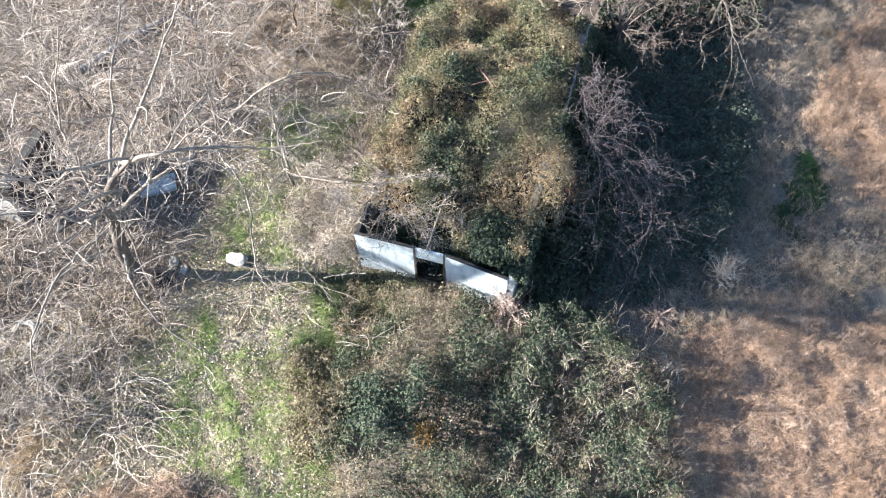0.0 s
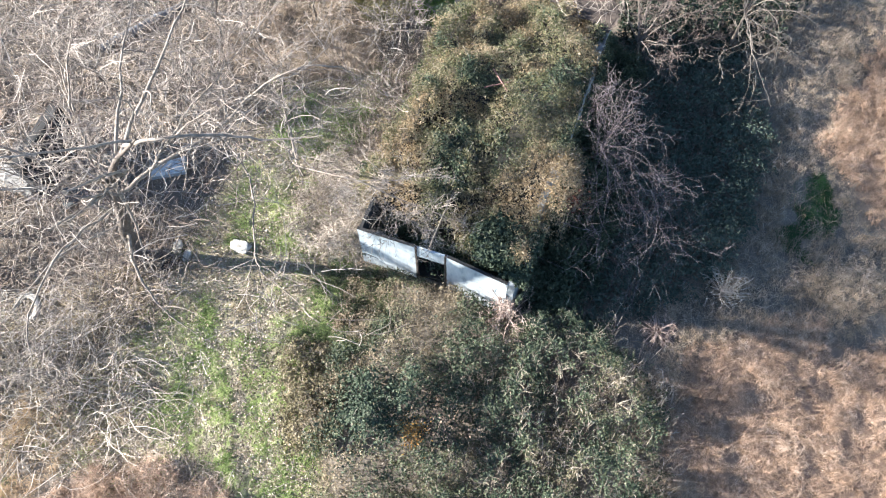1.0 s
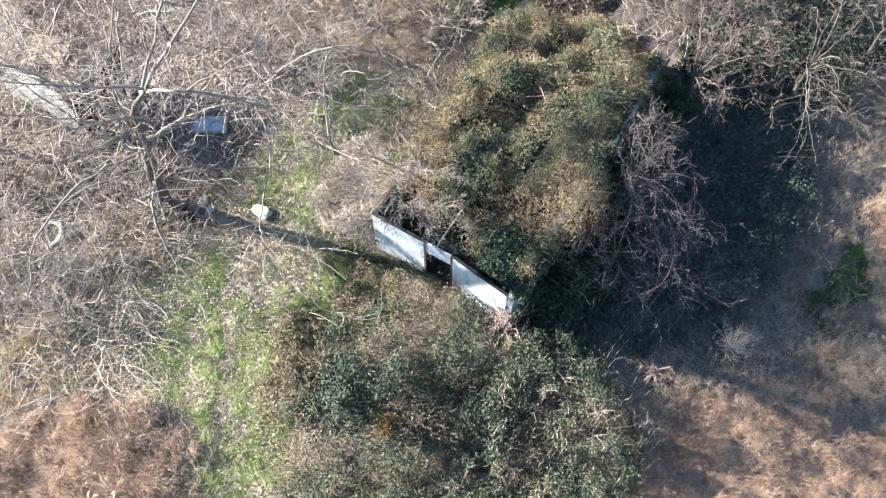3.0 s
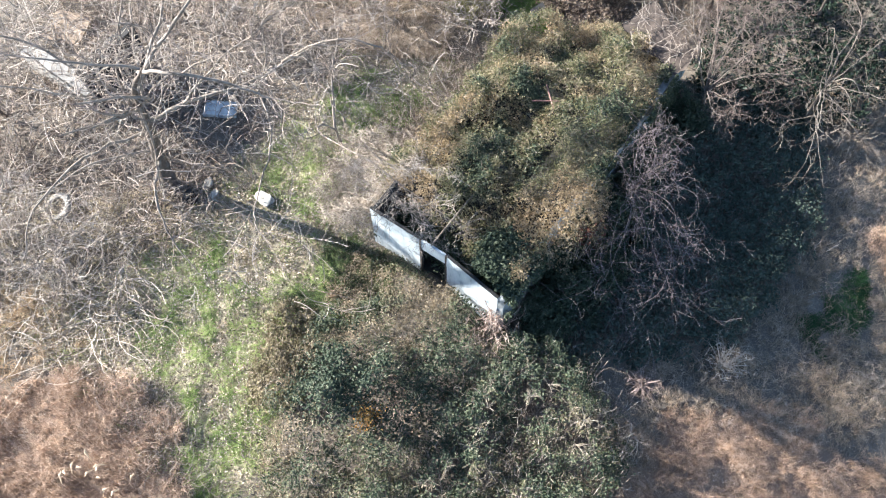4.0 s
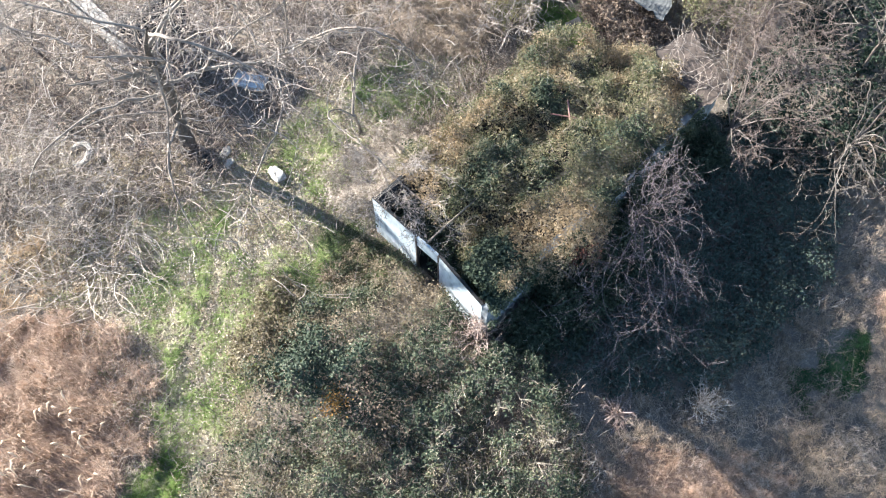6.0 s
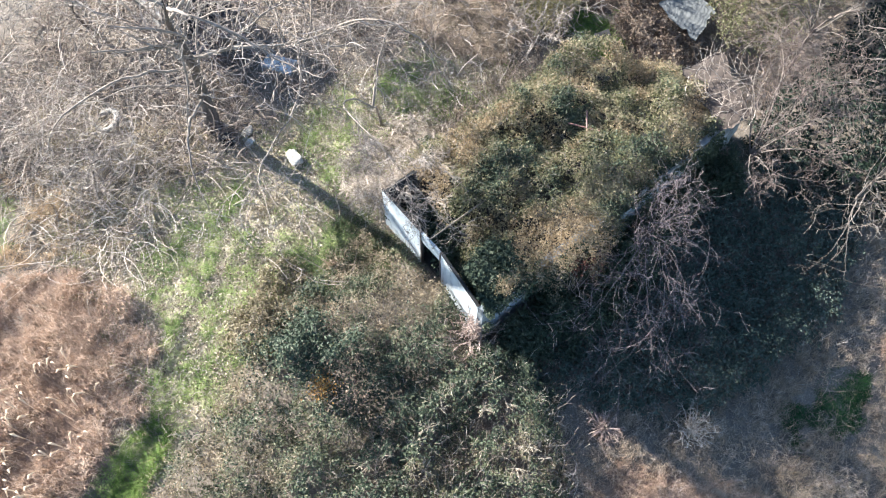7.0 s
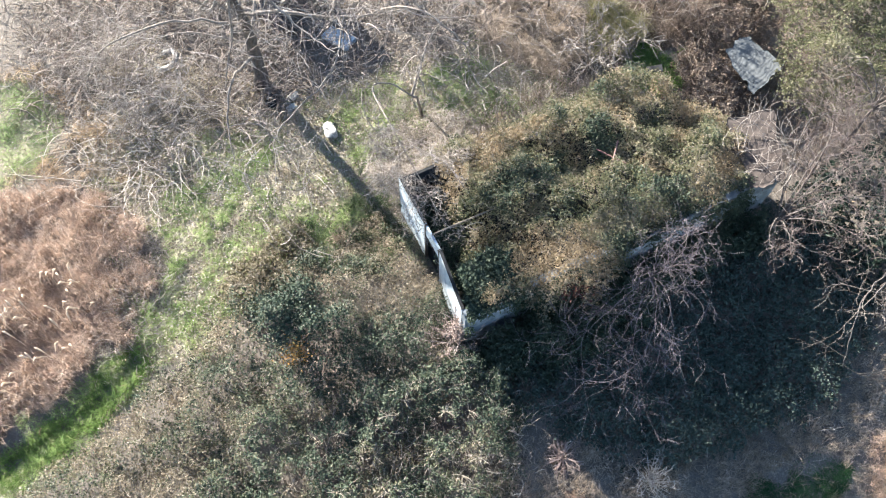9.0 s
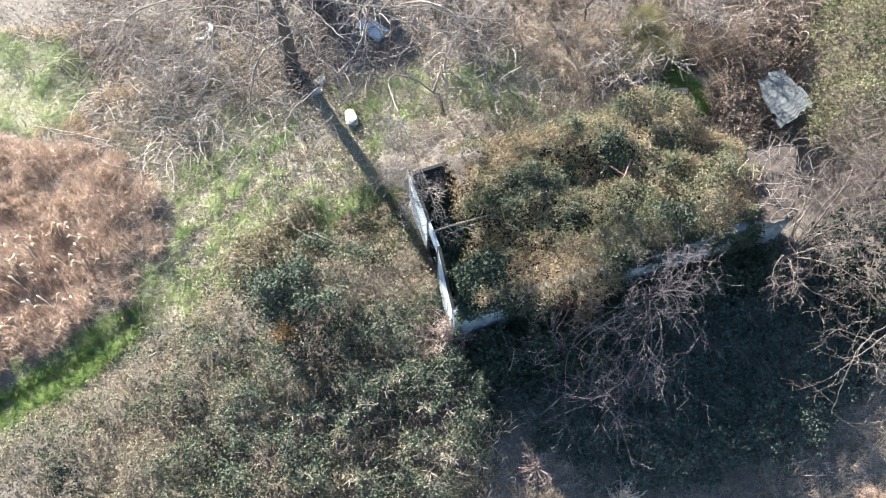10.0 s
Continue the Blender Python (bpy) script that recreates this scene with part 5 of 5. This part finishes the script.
tangle("shade_weeds", SHADE_PATCH, 2400, 96, STALK_GREY, 0.7, 0.4, "thin pale weed stalks in the shade of the house", 0.004)
tangle("edge_brambles", [(-7.6, -8.2), (-5.4, -7.2), (-3.6, -8.0), (-1.7, -8.9), (-0.8, -10.6), (-1.5, -11), (-2.6, -9.7), (-4.6, -8.8), (-7.2, -9.4)], 900, 95, STEM, 0.4, 0.7, "grey bramble stems along the edge of the dry grass", 0.006)
tangle("wall_brambles", [(-3.8, 3.6), (-2.3, 3.2), (-2.0, 6.5), (-2.2, 9.6), (-3.6, 9.8)], 1100, 99, STEM_PALE, 1.0, 0.7, "tangled bramble stems along the overgrown wall", 0.007)
tangle("bramble_canes", [(-1.5, -2), (-1.5, -6), (1.5, -9.5), (3, -13), (7, -7), (6.8, -1.5), (3, -0.9)], 1500, 92, STEM, 1.3, 0.7, "arching brown bramble canes")
tangle("dry_canes", [(3.6, -0.6), (5.4, 0.2), (6.8, -0.2), (7.7, -1.0), (8.6, -2.6), (9.0, -5), (8.6, -7.4), (5.5, -9), (3.6, -5)], 2600, 97, STEM, 1.35, 0.42, "tangled pale dry canes of the thicket", 0.0065)


# ---- small things ----


def corrugated(name, corners, mat, waves=9, amp=0.025, ragged=0.25, nu=54, nv=30):
    """A corrugated sheet between four corners (round about), with thickness."""
    a, b_, c_, d_ = (np.array(q, float) for q in corners)
    u, v = np.meshgrid(np.linspace(0, 1, nu), np.linspace(0, 1, nv))
    p = a * ((1 - u) * (1 - v))[..., None] + b_ * (u * (1 - v))[..., None] + c_ * (u * v)[..., None] + d_ * ((1 - u) * v)[..., None]
    s, w = unit(b_ - a), unit(d_ - a)
    p = p + s * (ragged * (vnoise(v * 9, u * 5, 1.0, 71) - 0.5))[..., None] + w * (ragged * (vnoise(u * 9, v * 5, 1.0, 72) - 0.5))[..., None]
    nrm = np.cross(b_ - a, d_ - a)
    nrm = nrm / np.linalg.norm(nrm)
    p = p + nrm * (amp * np.sin(u * waves * 2 * np.pi) + 0.03 * np.sin(v * 2.1 + u * 3))[..., None]
    top = p.reshape(-1, 3)
    low = top - nrm * 0.008
    i = (np.arange(nv - 1)[:, None] * nu + np.arange(nu - 1)[None]).ravel()
    f = np.stack([i, i + 1, i + nu + 1, i + nu], 1)
    k = len(top)
    rim = [(q, q + 1) for q in range(nu - 1)] + [(q + nu * (nv - 1) + 1, q + nu * (nv - 1)) for q in range(nu - 1)] + [((q + 1) * nu, q * nu) for q in range(nv - 1)] + [(q * nu + nu - 1, (q + 1) * nu + nu - 1) for q in range(nv - 1)]
    side = np.array([(s, e, e + k, s + k) for s, e in rim])
    return fast_mesh(name, np.concatenate([top, low]), np.concatenate([f, f[:, ::-1] + k, side]), mat, True)


def rock(name, x, y, size, mat, seed, sink=0.1, lean=0.0, square=0.62):
    bm = bmesh.new()
    bmesh.ops.create_icosphere(bm, subdivisions=4, radius=1)
    for v in bm.verts:
        q = v.co.copy()
        q = q * (1 + 0.55 * noise.noise(q * 1.4 + Vector((seed, 0, 0))) + 0.1 * noise.noise(q * 4 + Vector((0, seed, 0))))
        m = max(abs(q.x), abs(q.y), abs(q.z))
        q = q.lerp(q / m, square)
        v.co = Vector((q.x * size[0], q.y * size[1], q.z * size[2]))
    ob = new(name, bm_mesh(name, bm, mat, True))
    ob.location = (x, y, float(ground_z(x, y)) + size[2] * (1 - sink))
    ob.rotation_euler = (0, lean, seed)
    return ob


def slab(x, y, lx, ly, thick, turn, tilt, mat, label, seed):
    ob = new("slab", block("slab", (-lx / 2, -ly / 2, 0), (lx / 2, ly / 2, thick), mat, 0, 0.03, 6, seed))
    ob.matrix_world = pose(x, y, float(ground_z(x, y)) + 0.02, tilt, 0, turn)
    return tagged(ob, label, "slab")


def ivy_drape():
    """Ivy hanging down the outer face of the side wall."""
    rng = np.random.default_rng(48)
    n = 30000
    y = -0.3 + 10.0 * rng.random(n)
    z = 0.1 + 2.3 * rng.random(n) ** 0.8
    out = 0.04 + 0.3 * vnoise(y, z, 0.4, 49) * (0.4 + rng.random(n))
    keep = vnoise(y, z, 0.5, 50) + 0.5 * rng.random(n) + 0.28 * np.clip(y - 1.3, -1, 1) - 0.35 * ((y > -0.1) & (y < 1.5)) - 0.75 * np.clip((y - 4.9) * 2, 0, 1) * (y < 9.0) * (z > 0.8) + 0.4 * (z > 1.95) > 0.62
    c = np.stack([3.24 + 0.019 * y + out, y, z], 1)[keep]
    y = 4.8 + 5.6 * rng.random(5200)
    q = np.stack([3.02 + 0.32 * rng.random(5200), y, 2.02 + 0.35 * rng.random(5200)], 1)
    q = q[vnoise(y, q[:, 0], 0.7, 61) + 0.3 * rng.random(5200) > 0.56]
    c = np.concatenate([c, q])
    thing("hanging_ivy", leaf_mesh("hanging_ivy", c, 0.07, IVY_DEEP, rng, 0.2), "dark ivy hanging down the side wall", "ivy", "", "stuff")


def twig_heap():
    """Fallen curved twigs over the rusty sheet."""
    rng = np.random.default_rng(63)
    n = 110
    paths = []
    for q in range(n):
        a = rng.random() * 2 * math.pi
        at = (1.2 + 2.5 * rng.random(), 9.9 + 2.0 * rng.random(), 2.5 + 0.3 * rng.random())
        paths.append(branch_path(at, (math.cos(a), math.sin(a), 0.15), 0.4 + 0.9 * rng.random(), 6, rng, 0.45, 0.08))
    paths = np.array(paths)
    paths[..., 2] = np.maximum(paths[..., 2], 2.42)
    thing("twig_heap", tube_mesh("twig_heap", paths, np.tile(np.linspace(0.009, 0.004, 6), (n, 1)), TWIG, 3), "pale fallen twigs over the rusty sheet", "twigs", "", "stuff")


def build_ruin():
    """A broken concrete wall under the tall tree's twigs, made an L by an added leg that casts a shadow."""
    ruin = empty("ruined_wall", -13.3, -0.1, -0.5, "broken concrete wall under bare twigs with an added shadow-casting leg", "wall")
    x0, y0, x1, y1 = SHADOW_LEG
    # added leg that only serves to cast a shadow; dark so it stays inconspicuous
    hold(part("wall_leg", block("wall_leg", (x0, y0, -0.6), (x1, y1, 1.75), MORTAR_AND_SHADE, 0, 0.06, 8, 11), None), ruin)
    hold(part("wall_leg", block("wall_leg", (-16.8, -1.5, -0.6), (x0, -0.95, 0.5), CONCRETE, 0, 0.05, 8, 12), None), ruin)


def build_small():
    rng = np.random.default_rng(101)
    ivy_drape()
    twig_heap()
    build_ruin()
    # roofing sheets
    thing("roof_sheet", corrugated("roof_sheet", [(-2.3, 13.35, 0.5), (-0.2, 13.15, 0.6), (-0.75, 14.75, 0.75), (-2.5, 14.35, 0.6)], SHEET_GREY, 13, 0.0028, 0.25, 130), "grey lichened corrugated roofing sheet behind the house", "roof sheet")
    thing("rusty_sheet", corrugated("rusty_sheet", [(3.45, 9.6, 2.3), (3.6, 10.8, 2.45), (1.3, 12.0, 2.4), (1.0, 10.35, 2.3)], RUST, 11, 0.0012), "rusty brown roofing sheet lying on the rear walls", "roof sheet")
    # beam from the lintel into the house, and a leaning stick
    thing("beam", tube_mesh("beam", np.array([[(0.4, 0.04, 2.13), (0.42, 0.8, 2.17), (0.45, 1.6, 2.2), (0.48, 2.4, 2.2)]]), np.array([[0.026, 0.028, 0.026, 0.02]]), POLE_WOOD, 8), "weathered wooden beam lying on the lintel", "beam")
    thing("stick", tube_mesh("stick", np.array([[(1.85, 0.24, -0.2), (1.78, 0.6, 1.0), (1.7, 1.5, 2.1)]]), np.array([[0.025, 0.022, 0.018]]), POLE_WOOD, 6), "grey stick leaning inside the house", "stick")
    # scrap of black plastic on the ivy
    scrap = thing("plastic_scrap", block("plastic_scrap", (-0.26, -0.1, 0), (0.26, 0.1, 0.06), RUBBER, 0, 0.05, 4, 9), "scrap of black plastic lying on the ivy", "scrap")
    scrap.matrix_world = pose(-1.75, 9.4, float(ivy_top(np.array(-1.75), np.array(9.4))) + 0.04, 10, -12, 65)
    # crossed red sticks in the ivy
    for n, (p, q) in enumerate((((0.3, 6.6, 2.75), (0.95, 6.0, 2.65)), ((0.2, 5.9, 2.6), (1.1, 6.4, 2.72)))):
        thing("red_stick", tube_mesh("red_stick", np.array([[p, q]]), np.array([[0.03, 0.025]]), RED_PAINT, 6), "faded red wooden stick lying on the ivy", "stick", "red sticks")
    # stone, slabs, tyre, barrel
    tagged(rock("stone", -5.98, -0.86, (0.4, 0.22, 0.13), STONE, 3.0, 0.3, 0.2, 0.3), "pale weathered stone block in the grass", "stone")
    tagged(rock("stone", -8.0, -1.5, (0.24, 0.17, 0.08), STONE, 5.0, 0.3, 0.1, 0.35), "pale broken stone by the tree", "stone")
    tagged(rock("stone", -7.55, -1.7, (0.2, 0.12, 0.07), STONE, 8.0), "small pale broken stone by the tree", "stone")
    # the first slab's white makes up for the sunlight that misses it
    slab(-9.65, 1.08, 0.6, 1.2, 0.16, -62, 5, WHITEWASH, "masonry slab lying among the twigs, whitened to look lit", 1)
    slab(-14.6, 0.2, 1.3, 1.0, 0.12, 35, 4, CONCRETE, "pale grey concrete slab on the ground", 2)
    slab(-17.0, 0.6, 1.5, 1.4, 0.08, 20, 2, SANDY, "sandy brown concrete slab among the twigs", 6)
    slab(-12.4, -0.9, 0.9, 0.7, 0.1, 60, 8, SHEET_GREY, "grey broken concrete slab", 4)
    tyre_z = float(ground_z(-11.6, -5.1)) + 0.1
    n, m = 40, 14
    a = np.arange(n) / n * 2 * np.pi
    c = np.arange(m) / m * 2 * np.pi
    rr = 0.42 + 0.11 * np.cos(c)[None] + 0 * a[:, None]
    zz = 0.085 * np.sign(np.sin(c)) * np.abs(np.sin(c)) ** 0.7
    vx = np.stack([rr * np.cos(a)[:, None], rr * np.sin(a)[:, None], np.broadcast_to(zz, (n, m))], -1).reshape(-1, 3)
    i = np.arange(n)[:, None] * m
    i2 = ((np.arange(n) + 1) % n)[:, None] * m
    j = np.arange(m)[None]
    j2 = (j + 1) % m
    f = np.stack([i + j, i2 + j, i2 + j2, i + j2], -1).reshape(-1, 4)
    tyre = thing("tyre", fast_mesh("tyre", vx, f, DUSTY_RUBBER, True), "old tyre whitened with dust lying in brambles", "tyre")
    tyre.matrix_world = pose(-11.6, -5.1, tyre_z - 0.02, 14, -10, 0)
    # overturned black bucket by the trunk
    prof = [(0.0, 0.0), (0.2, 0.0), (0.25, 0.5), (0.27, 0.5), (0.27, 0.53), (0.235, 0.53), (0.19, 0.03), (0.0, 0.03)]
    k = 20
    vx = np.array([(r * math.cos(q * 2 * math.pi / k), r * math.sin(q * 2 * math.pi / k), z) for q in range(k) for r, z in prof])
    f = np.array([(q * 8 + s, ((q + 1) % k) * 8 + s, ((q + 1) % k) * 8 + s + 1, q * 8 + s + 1) for q in range(k) for s in range(7)])
    bucket = thing("bucket", fast_mesh("bucket", vx, f, RUBBER), "black plastic bucket lying by the trunk", "bucket")
    bucket.matrix_world = pose(-8.2, -2.15, float(ground_z(-8.2, -2.15)) + 0.2, 75, 0, 60) @ Matrix.Scale(0.75, 4)
    # fallen grey log
    pts = np.array([[(-14.6, 4.9, 0.0), (-13.9, 6.0, 0.0), (-13.3, 7.0, 0.0), (-12.5, 8.1, 0.0)]])
    pts[..., 2] = ground_z(pts[..., 0], pts[..., 1]) + 0.12
    thing("fallen_log", tube_mesh("fallen_log", pts, np.array([[0.17, 0.16, 0.14, 0.12]]), LOG_GREY, 10), "blue-grey fallen log among the twigs", "log")


def dry_shrub(name, x, y, z, spread, height, n, mat, label, seed, category="shrub", curl=0.3):
    """A fan of thin forking stems."""
    rng = np.random.default_rng(seed)
    stems = []
    g = float(ground_z(x, y))
    for q in range(n):
        a = rng.random() * 2 * math.pi
        r = spread * (0.3 + 0.7 * rng.random())
        d = unit(np.array([math.cos(a) * r, math.sin(a) * r, height * (0.6 + 0.5 * rng.random())]))
        ln = math.hypot(r, height)
        pp = branch_path((x, y, g - 0.02), d, ln, 5, rng, 0.14, curl * 0.2)
        stems.append((pp, np.linspace(0.014, 0.008, 5)))
    tw, tr = grow_twigs(stems, rng, (5, 3), (0.32, 0.4), wander=0.3, droop=0.05, rmin=0.0065)
    shrub = empty(name, x, y, g, label, category)
    for pp, rr in stems:
        hold(part("stem", tube_mesh("stem", pp[None], rr[None], mat, 4), None), shrub)
    crown = hold(part("crown", twig_mesh("crown", tw, tr, mat, 3), None), shrub)
    crown["kind"] = "stuff"
    return shrub


def tufts():
    """Pale dead seed stalks that stand out of the brambles."""
    rng = np.random.default_rng(111)
    spots = [(5.4, 0.5), (5.6, -1.2), (5.9, -0.4)] + [tuple(q) for q in np.column_stack([3.6 + 4.3 * rng.random(80), -8 + 8 * rng.random(80) ** 0.8])]
    for x, y in spots:
        top = max(float(bush_top(np.array(x), np.array(y))), 0.2)
        n = int(5 + rng.random() * 7)
        a = rng.random(n) * 2 * np.pi
        ln = 0.1 + 0.26 * rng.random(n)
        el = 0.2 + 0.8 * rng.random(n)
        d = np.stack([np.cos(a), np.sin(a), el], 1) * ln[:, None]
        base = np.array([x, y, top - 0.1])
        stalk = np.array([[(x, y, float(ground_z(x, y))), (x + 0.02, y, top * 0.5), tuple(base)]])
        p = np.stack([np.broadcast_to(base, (n, 3)), base + d * 0.6, base + d * np.array([1, 1, 0.7])], 1)
        v1, f1 = tube_arrays(p, np.tile([0.007, 0.007, 0.004], (n, 1)), 3)
        v2, f2 = tube_arrays(stalk, np.array([[0.01, 0.009, 0.008]]), 4)
        tagged(new("seed_stalk", fast_mesh("seed_stalk", np.concatenate([v1, v2]), np.concatenate([f1, f2 + len(v1)]), STALK)), "pale dead seed stalk standing out of the brambles", "weed", "seed stalks")


def leafy_spot(name, x, y, z, r, n, size, mat, label, seed, category="shrub", flatten=0.7):
    rng = np.random.default_rng(seed)
    c = np.array([x, y, z]) + rng.normal(0, 1, (n, 3)) * np.array([r, r, r * flatten])
    c[:, 2] = np.maximum(c[:, 2], ground_z(c[:, 0], c[:, 1]) + 0.03)
    shrub = empty(name, x, y, float(ground_z(x, y)), label, category)
    hold(part("foliage", leaf_mesh("foliage", c, size, mat, rng, 0.4), None), shrub)["kind"] = "stuff"
    for q in range(9):
        e = c[rng.integers(n)]
        b0 = np.array([x, y, float(ground_z(x, y))])
        st = np.array([[b0, (b0 + e) / 2 + rng.normal(0, 0.05, 3), e]])
        hold(part("stem", tube_mesh("stem", st, np.array([[0.012, 0.009, 0.005]]), STEM, 4), None), shrub)
    return shrub


def plumes():
    rng = np.random.default_rng(121)
    p = scatter([(-5.0, -13.5), (-4.4, -9.4), (-2.6, -10.2), (-1.4, -12.5), (-1.5, -15)], 70, rng, 0.3)
    for x, y in p:
        g = float(ground_z(x, y))
        h = 0.7 + 0.5 * rng.random()
        a = rng.random() * 6.28
        tip = np.array([x + 0.25 * math.cos(a), y + 0.25 * math.sin(a), g + h])
        v1, f1 = tube_arrays(np.array([[(x, y, g), (x + 0.05 * math.cos(a), y + 0.05 * math.sin(a), g + h * 0.6), tuple(tip), tuple(tip + [0.1 * math.cos(a), 0.1 * math.sin(a), -0.02])]]), np.array([[0.006, 0.006, 0.035, 0.008]]), 5)
        tagged(new("reed_plume", fast_mesh("reed_plume", v1, f1, PLUME, True)), "pale feathery reed plume over dry grass", "reed", "reed plumes")


build_small()
dry_shrub("dry_shrub", 7.75, 0.75, 0, 0.5, 0.6, 44, PINK, "pale pinkish dry tumbled weed", 131, "shrub", 2.6)
dry_shrub("dry_shrub", 9.45, 2.7, 0, 0.55, 0.8, 32, STALK_GREY, "grey dry seeded weed in the shade", 132)
dry_shrub("dry_shrub", 3.15, -0.55, 0, 0.36, 1.5, 36, PINK, "pinkish leafless shrub at the wall's end", 133)
dry_shrub("dry_shrub", -1.6, -2.2, 0, 0.5, 0.6, 40, DRY_GREY, "olive dry rush clump before the wall", 134)
leafy_spot("orange_shrub", 1.8, -5.1, 1.4, 0.2, 300, 0.07, ORANGE_LEAF, "small shrub with orange autumn leaves", 141)
leafy_spot("rusty_shrub", 2.3, -4.6, 1.3, 0.36, 520, 0.065, RUSSET, "small shrub with rusty brown leaves", 142)
leafy_spot("rusty_shrub", 4.0, 2.8, 2.55, 0.22, 120, 0.1, RED_LEAF, "red-brown withered leaves at the wall", 143)
tufts()
plumes()
